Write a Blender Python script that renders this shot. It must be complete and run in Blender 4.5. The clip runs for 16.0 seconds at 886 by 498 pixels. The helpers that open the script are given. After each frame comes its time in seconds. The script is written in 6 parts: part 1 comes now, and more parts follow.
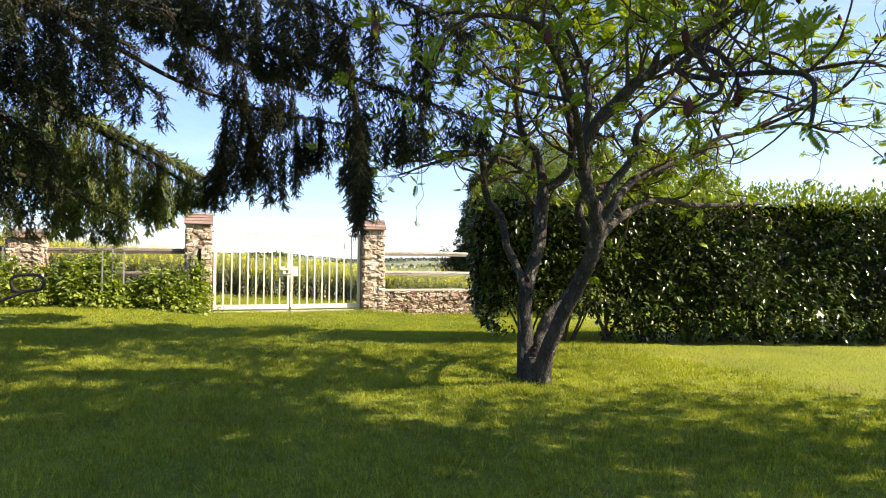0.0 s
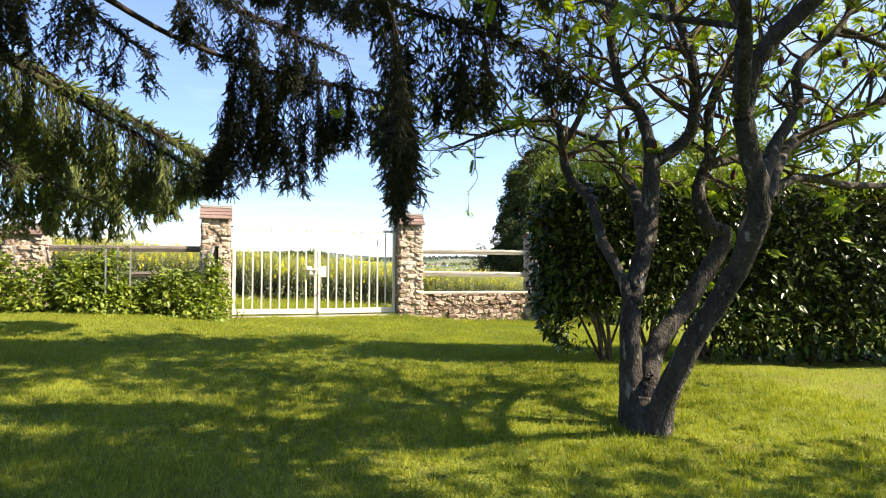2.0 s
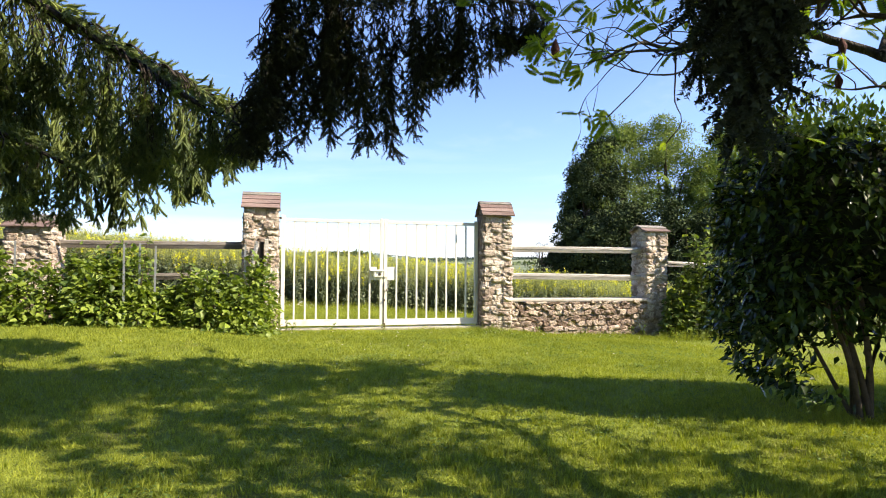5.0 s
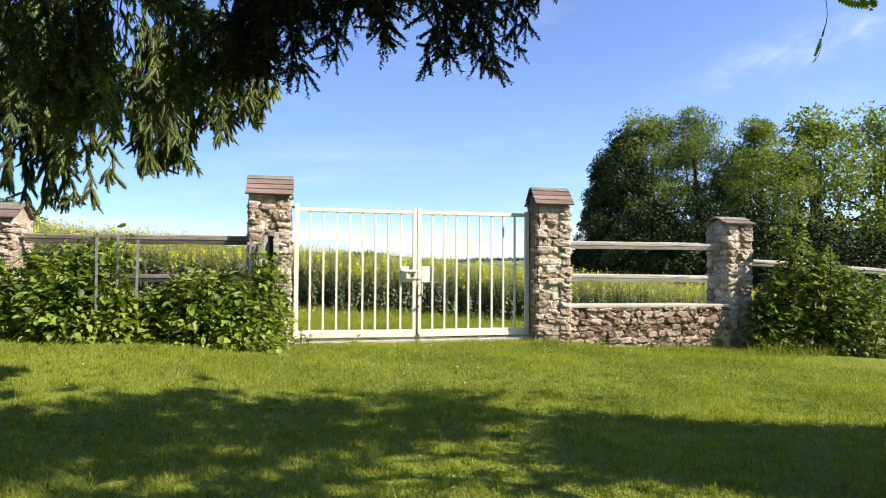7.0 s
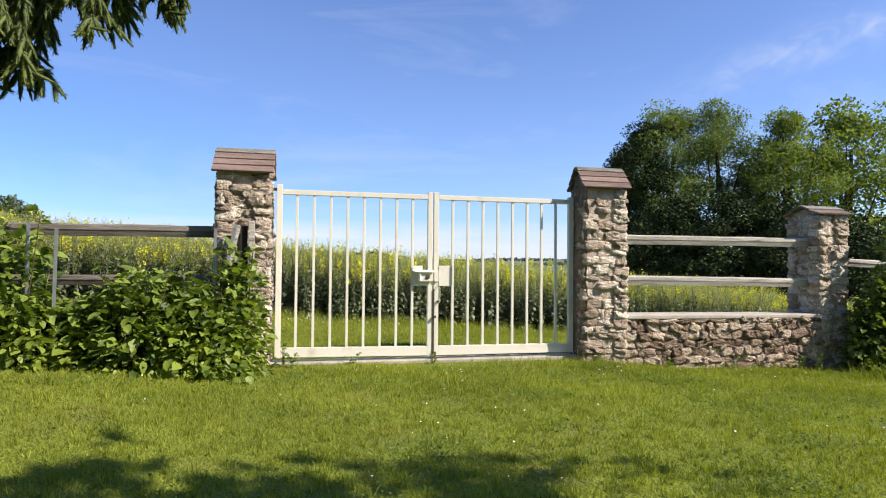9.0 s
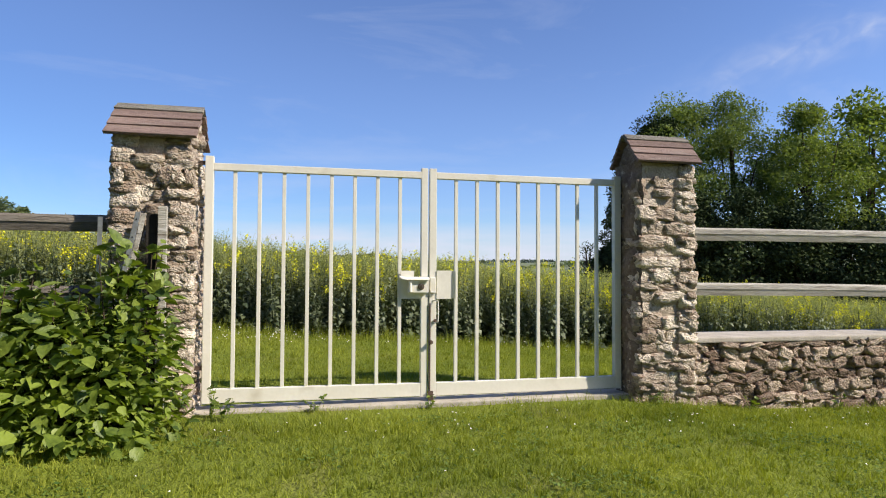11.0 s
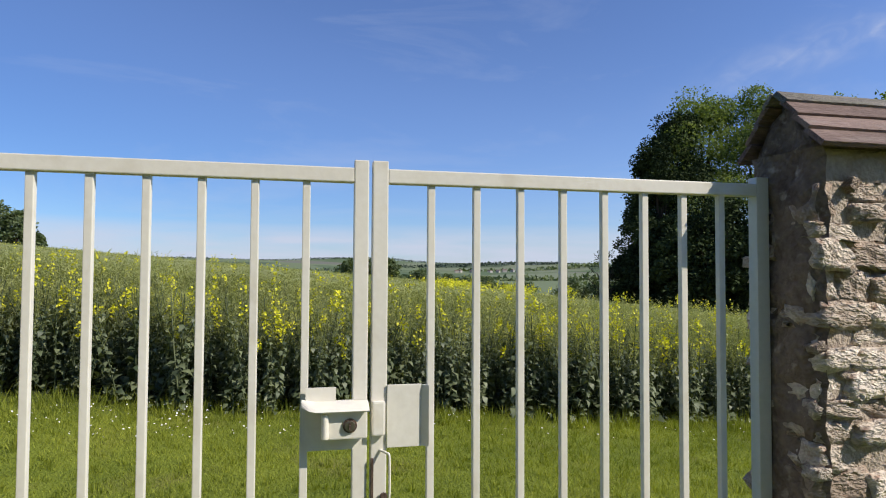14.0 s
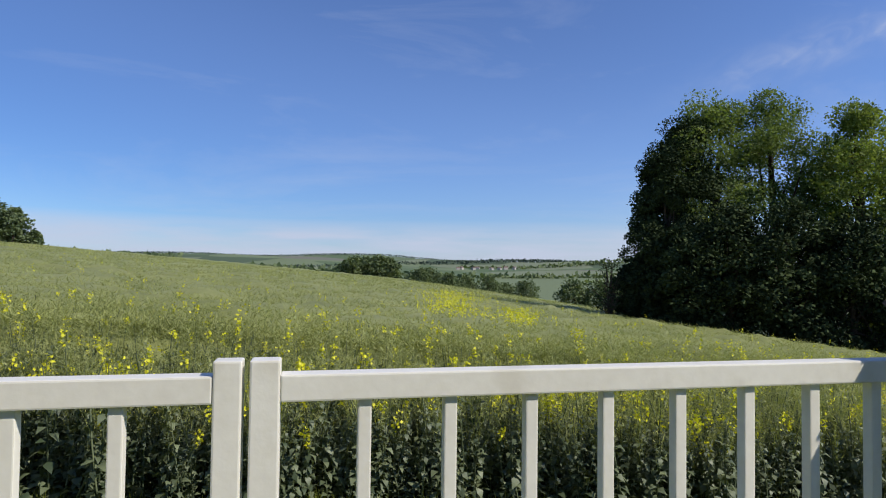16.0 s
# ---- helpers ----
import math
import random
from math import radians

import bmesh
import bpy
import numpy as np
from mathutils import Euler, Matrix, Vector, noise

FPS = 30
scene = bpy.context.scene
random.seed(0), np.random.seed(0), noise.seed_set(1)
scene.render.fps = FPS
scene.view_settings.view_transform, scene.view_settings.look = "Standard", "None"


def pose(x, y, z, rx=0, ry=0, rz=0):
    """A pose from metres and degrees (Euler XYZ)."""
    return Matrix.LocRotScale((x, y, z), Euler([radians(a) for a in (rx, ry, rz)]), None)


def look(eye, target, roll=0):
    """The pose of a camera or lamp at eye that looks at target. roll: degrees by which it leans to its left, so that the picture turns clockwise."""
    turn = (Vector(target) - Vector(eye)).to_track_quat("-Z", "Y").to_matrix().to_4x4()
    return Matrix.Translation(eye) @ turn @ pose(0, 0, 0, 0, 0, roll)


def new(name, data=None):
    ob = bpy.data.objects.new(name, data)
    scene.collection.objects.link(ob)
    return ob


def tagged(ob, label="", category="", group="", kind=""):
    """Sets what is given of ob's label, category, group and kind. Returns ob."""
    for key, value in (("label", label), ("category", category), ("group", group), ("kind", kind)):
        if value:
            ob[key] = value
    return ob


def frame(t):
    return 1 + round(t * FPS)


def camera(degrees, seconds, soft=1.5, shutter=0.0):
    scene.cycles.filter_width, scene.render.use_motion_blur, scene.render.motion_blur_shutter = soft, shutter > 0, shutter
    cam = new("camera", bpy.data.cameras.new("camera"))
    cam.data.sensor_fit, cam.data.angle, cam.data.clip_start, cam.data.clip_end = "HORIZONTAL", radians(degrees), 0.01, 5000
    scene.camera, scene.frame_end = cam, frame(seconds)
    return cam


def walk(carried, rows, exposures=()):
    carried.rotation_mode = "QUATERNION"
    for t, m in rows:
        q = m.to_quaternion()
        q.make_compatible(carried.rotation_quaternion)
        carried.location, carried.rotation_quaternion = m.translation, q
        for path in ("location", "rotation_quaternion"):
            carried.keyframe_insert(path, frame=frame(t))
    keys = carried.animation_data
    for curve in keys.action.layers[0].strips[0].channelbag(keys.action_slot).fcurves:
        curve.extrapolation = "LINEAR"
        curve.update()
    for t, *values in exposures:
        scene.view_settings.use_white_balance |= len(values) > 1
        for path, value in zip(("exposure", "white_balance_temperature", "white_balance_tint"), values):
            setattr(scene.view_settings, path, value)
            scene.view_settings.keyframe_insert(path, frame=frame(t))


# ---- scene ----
cam = camera(72.3, 16.0, soft=1.1)
PATH = [
    (0, (-2.002, -6.421, 1.001), (-1.27, -4.56, 1.058), 0.3),
    (0.5, (-1.858, -6.002, 1.004), (-1.153, -4.132, 1.06), 0.2),
    (1, (-1.751, -5.567, 0.998), (-1.071, -3.687, 1.056), 0.3),
    (1.5, (-1.686, -5.156, 1.026), (-1.03, -3.268, 1.077), 0.3),
    (2, (-1.649, -4.752, 1.026), (-1.018, -2.855, 1.077), 0.3),
    (2.5, (-1.622, -4.342, 1.031), (-1.013, -2.438, 1.082), 0.4),
    (3, (-1.624, -3.906, 1.01), (-1.034, -1.996, 1.067), 0.6),
    (3.5, (-1.637, -3.457, 1.006), (-1.07, -1.54, 1.063), 0.5),
    (4, (-1.651, -3.012, 1.011), (-1.108, -1.087, 1.066), 0.5),
    (4.5, (-1.694, -2.584, 1.02), (-1.173, -0.654, 1.072), 0.5),
    (5, (-1.704, -2.125, 1.017), (-1.209, -0.188, 1.069), 0.4),
    (7.5, (-1.76, 0.143, 0.978), (-1.303, 2.089, 1.034), 0.3),
    (8, (-1.678, 0.596, 0.984), (-1.23, 2.545, 1.037), 0.3),
    (8.5, (-1.607, 1.049, 0.986), (-1.163, 2.998, 1.039), 0.4),
    (9, (-1.519, 1.487, 0.973), (-1.075, 3.436, 1.029), 0.5),
    (11.5, (-0.976, 3.774, 1.022), (-0.533, 5.724, 1.086), 0.25),
    (12, (-0.85, 4.213, 1.073), (-0.41, 6.163, 1.139), 0.24),
    (12.5, (-0.721, 4.624, 1.128), (-0.286, 6.575, 1.192), 0.24),
    (13, (-0.573, 5.054, 1.18), (-0.142, 7.006, 1.249), 0.28),
    (13.5, (-0.46, 5.445, 1.279), (-0.033, 7.398, 1.343), 0.36),
    (14, (-0.357, 5.796, 1.387), (0.066, 7.75, 1.456), 0.3),
    (14.5, (-0.26, 6.107, 1.518), (0.162, 8.061, 1.581), 0.31),
    (15, (-0.175, 6.38, 1.656), (0.249, 8.333, 1.716), 0.41),
    (15.5, (-0.09, 6.654, 1.797), (0.335, 8.607, 1.857), 0.52),
    (16, (-0.031, 6.779, 1.962), (0.387, 8.734, 2.02), 0.71),
]
STOPS = [(0, 1.40, 8300, 15), (1.5, 1.42, 8100, 15), (3, 1.40, 7700, 14), (5, 1.22, 7350, 13), (8, 0.75, 7050, 12), (9, 0.60, 6950, 12), (11.5, 0.30, 6850, 11), (12.5, 0.22, 6750, 11), (14, 0.08, 6600, 11), (16, -0.04, 6400, 11)]
walk(cam, [(t, look(eye, target, roll)) for t, eye, target, roll in PATH], STOPS)

# ---- light ----
SUN_TO = Vector((1.0, -0.63, 1.0)).normalized()
sun_ob = new("sun", bpy.data.lights.new("sun", "SUN"))
sun_ob.data.energy, sun_ob.data.angle, sun_ob.data.color = 5.0, radians(0.55), (1.0, 0.94, 0.83)
sun_ob.matrix_world = look(SUN_TO * 60, (0, 0, 0))

world = bpy.data.worlds.new("sky")
scene.world = world
world.use_nodes = True
wn, wl = world.node_tree.nodes, world.node_tree.links
wn.clear()
sky = wn.new("ShaderNodeTexSky")
sky.sky_type, sky.sun_disc = "NISHITA", False
sky.sun_elevation, sky.sun_rotation = math.asin(SUN_TO.z), math.atan2(SUN_TO.x, SUN_TO.y)
sky.altitude, sky.air_density, sky.dust_density, sky.ozone_density = 150, 1.0, 0.15, 3.0
wco = wn.new("ShaderNodeTexCoord")
wmap = wn.new("ShaderNodeMapping")
wmap.inputs["Scale"].default_value = (1.2, 2.4, 6.0)
wmap.inputs["Rotation"].default_value = (0.25, 0.35, 0.5)
wl.new(wco.outputs["Generated"], wmap.inputs[0])
cloud = wn.new("ShaderNodeTexNoise")
cloud.inputs["Scale"].default_value, cloud.inputs["Detail"].default_value, cloud.inputs["Roughness"].default_value = 1.7, 9, 0.62
cloud.inputs["Distortion"].default_value = 0.6
wl.new(wmap.outputs[0], cloud.inputs["Vector"])
cr = wn.new("ShaderNodeValToRGB")
cr.color_ramp.elements[0].position, cr.color_ramp.elements[1].position = 0.53, 0.86
cr.color_ramp.elements[1].color = (0.30, 0.30, 0.30, 1)
wl.new(cloud.outputs["Fac"], cr.inputs[0])
# a band of thin haze and cloud low over the horizon
wsep = wn.new("ShaderNodeSeparateXYZ")
wl.new(wco.outputs["Generated"], wsep.inputs[0])
band = wn.new("ShaderNodeMapRange")
band.inputs["From Min"].default_value, band.inputs["From Max"].default_value = 0.076, 0.048
band.inputs["To Min"].default_value, band.inputs["To Max"].default_value = 0.0, 0.85
wl.new(wsep.outputs["Z"], band.inputs["Value"])
wadd = wn.new("ShaderNodeMath")
wadd.operation, wadd.use_clamp = "MAXIMUM", True
bmap = wn.new("ShaderNodeMapping")
bmap.inputs["Scale"].default_value = (3.0, 3.0, 26.0)
wl.new(wco.outputs["Generated"], bmap.inputs[0])
bank = wn.new("ShaderNodeTexNoise")
bank.inputs["Scale"].default_value, bank.inputs["Detail"].default_value = 2.2, 7
wl.new(bmap.outputs[0], bank.inputs["Vector"])
bramp = wn.new("ShaderNodeMapRange")
bramp.inputs["From Min"].default_value, bramp.inputs["From Max"].default_value = 0.30, 0.62
bramp.inputs["To Min"].default_value, bramp.inputs["To Max"].default_value = 0.35, 1.0
wl.new(bank.outputs["Fac"], bramp.inputs["Value"])
bmul = wn.new("ShaderNodeMath")
bmul.operation = "MULTIPLY"
wl.new(band.outputs[0], bmul.inputs[0]); wl.new(bramp.outputs[0], bmul.inputs[1])
# one brighter feather of cirrus, high over the trees beyond the field
def wmath(op, a, b=0.0):
    k = wn.new("ShaderNodeMath")
    k.operation = op
    for q, val in enumerate((a, b)):
        if isinstance(val, (int, float)):
            k.inputs[q].default_value = val
        else:
            wl.new(val, k.inputs[q])
    return k.outputs[0]


def along_axis(axis, centre, reach):
    k = wn.new("ShaderNodeVectorMath")
    k.operation = "DOT_PRODUCT"
    wl.new(wco.outputs["Generated"], k.inputs[0])
    k.inputs[1].default_value = axis
    return wmath("DIVIDE", wmath("SUBTRACT", k.outputs["Value"], Vector(axis).dot(centre)), reach)


PLUME = Vector((0.664, 0.684, 0.302)).normalized()
plume_u, plume_v = along_axis((0.66, -0.72, 0.22), PLUME, 0.15), along_axis((-0.15, 0.16, 0.97), PLUME, 0.026)
plume_v = wmath("ADD", plume_v, wmath("MULTIPLY", wmath("MULTIPLY", plume_u, plume_u), 0.25))
plume_r = wmath("ADD", wmath("MULTIPLY", plume_u, plume_u), wmath("MULTIPLY", plume_v, plume_v))
feather = wn.new("ShaderNodeTexNoise")
feather.inputs["Scale"].default_value, feather.inputs["Detail"].default_value, feather.inputs["Distortion"].default_value = 1.3, 8, 0.8
wcomb = wn.new("ShaderNodeCombineXYZ")
wl.new(wmath("MULTIPLY", plume_u, 2.6), wcomb.inputs[0]); wl.new(wmath("MULTIPLY", plume_v, 0.8), wcomb.inputs[1])
wl.new(wcomb.outputs[0], feather.inputs["Vector"])
plume = wmath("MULTIPLY", wmath("POWER", 2.718, wmath("MULTIPLY", plume_r, -1.0)), wmath("MULTIPLY", wmath("POWER", feather.outputs["Fac"], 2.6), 0.95))
wl.new(wmath("MAXIMUM", cr.outputs[0], plume), wadd.inputs[0]); wl.new(bmul.outputs[0], wadd.inputs[1])
# the air is clear: the blue is deep
wtint = wn.new("ShaderNodeMix")
wtint.data_type, wtint.blend_type = "RGBA", "MULTIPLY"
wtint.inputs["Factor"].default_value = 1.0
wrise = wn.new("ShaderNodeMapRange")
wrise.interpolation_type = "SMOOTHSTEP"
wrise.inputs["From Min"].default_value, wrise.inputs["From Max"].default_value = 0.0, 0.36
wl.new(wmath("ADD", wsep.outputs["Z"], wmath("MULTIPLY", wsep.outputs["X"], 0.30)), wrise.inputs["Value"])
whue = wn.new("ShaderNodeMix")
whue.data_type = "RGBA"
whue.inputs["A"].default_value, whue.inputs["B"].default_value = (0.53, 0.71, 1.04, 1), (0.83, 0.935, 1.25, 1)
wl.new(wrise.outputs[0], whue.inputs["Factor"]); wl.new(whue.outputs["Result"], wtint.inputs["B"])
wl.new(sky.outputs[0], wtint.inputs["A"])
wmix = wn.new("ShaderNodeMix")
wmix.data_type = "RGBA"
wmix.inputs["B"].default_value = (5.0, 5.5, 6.8, 1)
wl.new(wadd.outputs[0], wmix.inputs["Factor"]); wl.new(wtint.outputs["Result"], wmix.inputs["A"])
wbg = wn.new("ShaderNodeBackground")
wbg.inputs["Strength"].default_value = 0.112
wl.new(wmix.outputs["Result"], wbg.inputs["Color"])
wout = wn.new("ShaderNodeOutputWorld")
wl.new(wbg.outputs[0], wout.inputs[0])


# ---- materials ----
def mat(name, a, b, rough=0.7, scale=6.0, fine=60.0, bump=0.3, metal=0.0, island=0.0, obj=0.0, through_light=0.0, spot=None, spots=(0.62, 0.7), spec=0.5, stretch=(1, 1, 1), deep=0.01):
    """A surface of two colours mixed at two scales, with relief. island, obj: how much single leaves or single pieces differ.
    through_light: how much light shines through (leaves). spot: a third colour in patches."""
    m = bpy.data.materials.new(name)
    m.use_nodes = True
    n, l = m.node_tree.nodes, m.node_tree.links
    p = n["Principled BSDF"]
    p.inputs["Roughness"].default_value, p.inputs["Metallic"].default_value = rough, metal
    p.inputs["Specular IOR Level"].default_value = spec
    co = n.new("ShaderNodeTexCoord")
    mp = n.new("ShaderNodeMapping")
    mp.inputs["Scale"].default_value = stretch
    l.new(co.outputs["Object"], mp.inputs[0])
    def tex(s, detail=4):
        t = n.new("ShaderNodeTexNoise")
        t.inputs["Scale"].default_value, t.inputs["Detail"].default_value = s, detail
        l.new(mp.outputs[0], t.inputs["Vector"])
        return t.outputs["Fac"]
    def math_(op, x, y):
        k = n.new("ShaderNodeMath")
        k.operation = op
        for i, v in enumerate((x, y)):
            if isinstance(v, (int, float)):
                k.inputs[i].default_value = v
            else:
                l.new(v, k.inputs[i])
        return k.outputs[0]
    big, small = tex(scale), tex(fine, 3)
    f = math_("ADD", math_("MULTIPLY", math_("SUBTRACT", big, 0.5), 1.6), math_("MULTIPLY", math_("SUBTRACT", small, 0.5), 1.1))
    f = math_("ADD", f, 0.5)
    if island:
        g = n.new("ShaderNodeNewGeometry")
        f = math_("ADD", f, math_("MULTIPLY", math_("SUBTRACT", g.outputs["Random Per Island"], 0.5), island))
    if obj:
        o = n.new("ShaderNodeObjectInfo")
        f = math_("ADD", f, math_("MULTIPLY", math_("SUBTRACT", o.outputs["Random"], 0.5), obj))
    mx = n.new("ShaderNodeMix")
    mx.data_type, mx.clamp_factor = "RGBA", True
    mx.inputs["A"].default_value, mx.inputs["B"].default_value = (*a, 1), (*b, 1)
    l.new(f, mx.inputs["Factor"])
    colour = mx.outputs["Result"]
    if spot:
        r = n.new("ShaderNodeMapRange")
        r.inputs["From Min"].default_value, r.inputs["From Max"].default_value = spots
        l.new(tex(scale * 1.7, 6), r.inputs["Value"])
        m2 = n.new("ShaderNodeMix")
        m2.data_type = "RGBA"
        m2.inputs["B"].default_value = (*spot, 1)
        l.new(r.outputs[0], m2.inputs["Factor"]); l.new(colour, m2.inputs["A"])
        colour = m2.outputs["Result"]
    l.new(colour, p.inputs["Base Color"])
    if bump:
        bp = n.new("ShaderNodeBump")
        bp.inputs["Strength"].default_value, bp.inputs["Distance"].default_value = bump, deep
        l.new(math_("ADD", small, math_("MULTIPLY", big, 1.5)), bp.inputs["Height"])
        l.new(bp.outputs[0], p.inputs["Normal"])
    if through_light:
        t = n.new("ShaderNodeBsdfTranslucent")
        hue = n.new("ShaderNodeMix")
        hue.data_type, hue.blend_type = "RGBA", "MULTIPLY"
        hue.inputs["Factor"].default_value = 1.0
        hue.inputs["B"].default_value = (1.3, 1.35, 0.55, 1)
        l.new(colour, hue.inputs["A"]); l.new(hue.outputs["Result"], t.inputs["Color"])
        ms = n.new("ShaderNodeMixShader")
        ms.inputs[0].default_value = through_light
        l.new(p.outputs[0], ms.inputs[1]); l.new(t.outputs[0], ms.inputs[2])
        l.new(ms.outputs[0], n["Material Output"].inputs["Surface"])
    return m


M_LAWN = mat("lawn", (0.11, 0.148, 0.019), (0.215, 0.25, 0.03), 0.9, 0.9, 45, 1.0, deep=0.03, spot=(0.17, 0.165, 0.045), spots=(0.55, 0.75), spec=0.2)
M_BLADE = mat("grass_blade", (0.15, 0.192, 0.022), (0.345, 0.375, 0.054), 0.65, 0.9, 9, 0, island=1.0, through_light=0.38, spec=0.3)
M_CLOVER = mat("clover_leaf", (0.06, 0.115, 0.018), (0.17, 0.24, 0.045), 0.55, 3, 30, 0, island=0.9, through_light=0.3, spec=0.3)
M_STONE = mat("limestone", (0.33, 0.255, 0.195), (0.78, 0.685, 0.57), 0.92, 2.2, 9, 1.0, obj=1.1, spot=(0.40, 0.27, 0.195), spots=(0.55, 0.72), spec=0.2, deep=0.022)
M_BROWNSTONE = mat("brown_fieldstone", (0.19, 0.135, 0.10), (0.66, 0.54, 0.43), 0.92, 2.2, 9, 1.0, obj=1.2, spot=(0.30, 0.19, 0.135), spots=(0.52, 0.72), spec=0.2, deep=0.022)
M_MORTAR = mat("mortar", (0.30, 0.245, 0.19), (0.54, 0.455, 0.365), 0.95, 7, 60, 1.0, spec=0.15, deep=0.015)
M_POINTING = mat("pointing", (0.11, 0.08, 0.062), (0.27, 0.21, 0.165), 0.95, 9, 45, 1.0, spot=(0.42, 0.36, 0.29), spots=(0.60, 0.74), spec=0.15, deep=0.02)
M_OLDSHINGLE = mat("lichened_shingle", (0.17, 0.155, 0.135), (0.36, 0.33, 0.285), 0.9, 4, 50, 0.9, obj=0.5, spot=(0.24, 0.24, 0.17), spots=(0.52, 0.70), stretch=(0.6, 3, 3), spec=0.2, deep=0.02)
M_CEMENT = mat("cement", (0.34, 0.30, 0.25), (0.56, 0.51, 0.44), 0.9, 5, 70, 0.5, spot=(0.25, 0.25, 0.22), spots=(0.6, 0.75), spec=0.2)
M_SHINGLE = mat("shingle_wood", (0.105, 0.070, 0.060), (0.28, 0.20, 0.172), 0.85, 3, 40, 0.7, obj=0.6, spot=(0.30, 0.25, 0.22), spots=(0.58, 0.8), stretch=(0.5, 3, 3), spec=0.25, deep=0.02)
M_RAIL = mat("weathered_wood", (0.27, 0.25, 0.215), (0.66, 0.625, 0.565), 0.85, 4, 50, 0.7, obj=0.3, spot=(0.13, 0.10, 0.075), spots=(0.56, 0.72), stretch=(0.35, 5, 5), spec=0.2)
M_OLDRAIL = mat("old_dark_rail", (0.085, 0.072, 0.058), (0.31, 0.275, 0.235), 0.9, 4, 50, 0.8, obj=0.3, spot=(0.34, 0.32, 0.27), spots=(0.60, 0.76), stretch=(0.35, 5, 5), spec=0.15)
M_GAPPANEL = mat("dark_gap_panel", (0.018, 0.015, 0.013), (0.045, 0.038, 0.032), 0.8, 5, 60, 0.5, spec=0.2)
M_RUBBER = mat("black_rubber", (0.012, 0.012, 0.012), (0.03, 0.03, 0.03), 0.6, 20, 90, 0.1)
M_CREAM = mat("cream_paint", (0.70, 0.665, 0.575), (0.79, 0.76, 0.672), 0.42, 2.5, 40, 0.06, spot=(0.56, 0.51, 0.40), spots=(0.60, 0.8))
M_RUST = mat("rusty_iron", (0.06, 0.04, 0.032), (0.17, 0.115, 0.085), 0.7, 30, 150, 0.4, metal=0.5)
M_STEEL = mat("galvanised_steel", (0.35, 0.36, 0.37), (0.52, 0.53, 0.54), 0.45, 12, 90, 0.15, metal=0.7)
M_BRASS = mat("lock_brass", (0.20, 0.18, 0.15), (0.35, 0.31, 0.25), 0.4, 40, 200, 0.1, metal=0.9)
M_BARK = mat("sumac_bark", (0.022, 0.02, 0.018), (0.088, 0.082, 0.072), 0.95, 11, 70, 1.0, spot=(0.26, 0.25, 0.22), spots=(0.60, 0.70), spec=0.15, stretch=(1, 1, 0.45), deep=0.03)
M_TWIG = mat("twig_bark", (0.05, 0.036, 0.025), (0.11, 0.08, 0.055), 0.9, 20, 90, 0.5, spec=0.2)
M_SUMAC = mat("sumac_leaf", (0.12, 0.19, 0.02), (0.26, 0.34, 0.04), 0.5, 3, 20, 0, island=0.9, through_light=0.5, spec=0.4)
M_SEED = mat("sumac_seed_head", (0.05, 0.014, 0.012), (0.11, 0.03, 0.024), 0.9, 30, 200, 0.8)
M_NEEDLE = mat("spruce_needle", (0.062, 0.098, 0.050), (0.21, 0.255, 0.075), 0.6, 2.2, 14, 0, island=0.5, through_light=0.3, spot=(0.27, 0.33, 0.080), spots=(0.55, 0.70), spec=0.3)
# darkened copy of the needles: the crown's shade is put into the colour
M_SHADENEEDLE = mat("shaded_needle", (0.016, 0.021, 0.017), (0.062, 0.072, 0.042), 0.65, 2.2, 14, 0, island=0.6, through_light=0.06, spot=(0.095, 0.11, 0.034), spots=(0.60, 0.76), spec=0.25)
M_SPRUCEBARK = mat("spruce_bark", (0.028, 0.023, 0.019), (0.07, 0.058, 0.048), 0.95, 14, 90, 0.8, spec=0.1)
M_LAUREL = mat("laurel_leaf", (0.010, 0.019, 0.007), (0.080, 0.126, 0.024), 0.27, 3, 20, 0, island=1.05, through_light=0.05, spec=0.30)
M_LAURELTOP = mat("laurel_young_leaf", (0.10, 0.155, 0.016), (0.21, 0.28, 0.03), 0.4, 3, 20, 0, island=0.7, through_light=0.35)
# near-black colour that stands in for shade inside the hedge
M_HEDGESHADE = mat("hedge_shade", (0.010, 0.014, 0.008), (0.026, 0.03, 0.016), 0.95, 6, 40, 1.0, spec=0.1)
M_BUSH = mat("raspberry_leaf", (0.050, 0.092, 0.014), (0.27, 0.345, 0.055), 0.5, 2.5, 45, 0.5, island=1.1, through_light=0.35)
M_RAPE = mat("rape_leaf", (0.055, 0.08, 0.038), (0.185, 0.215, 0.115), 0.55, 2, 14, 0, island=0.9, through_light=0.2)
M_RAPETOP = mat("rape_pods", (0.225, 0.25, 0.082), (0.395, 0.41, 0.155), 0.6, 0.5, 7, 0, island=0.8, through_light=0.35)
M_YELLOW = mat("rape_flower", (0.62, 0.58, 0.015), (0.82, 0.78, 0.04), 0.6, 3, 20, 0, island=0.5, through_light=0.3)
M_TREE = mat("tree_leaf", (0.085, 0.13, 0.045), (0.215, 0.27, 0.09), 0.65, 0.5, 3, 0, island=0.9, through_light=0.38, spec=0.25)
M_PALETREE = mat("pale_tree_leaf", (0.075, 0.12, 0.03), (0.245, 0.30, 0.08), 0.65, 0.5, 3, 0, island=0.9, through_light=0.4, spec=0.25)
# leaf colour darkened to hold the deep shade under the trees
M_SHADELEAF = mat("shade_dark_leaf", (0.022, 0.034, 0.016), (0.072, 0.096, 0.036), 0.9, 0.5, 3, 0, island=0.9, spec=0.08)
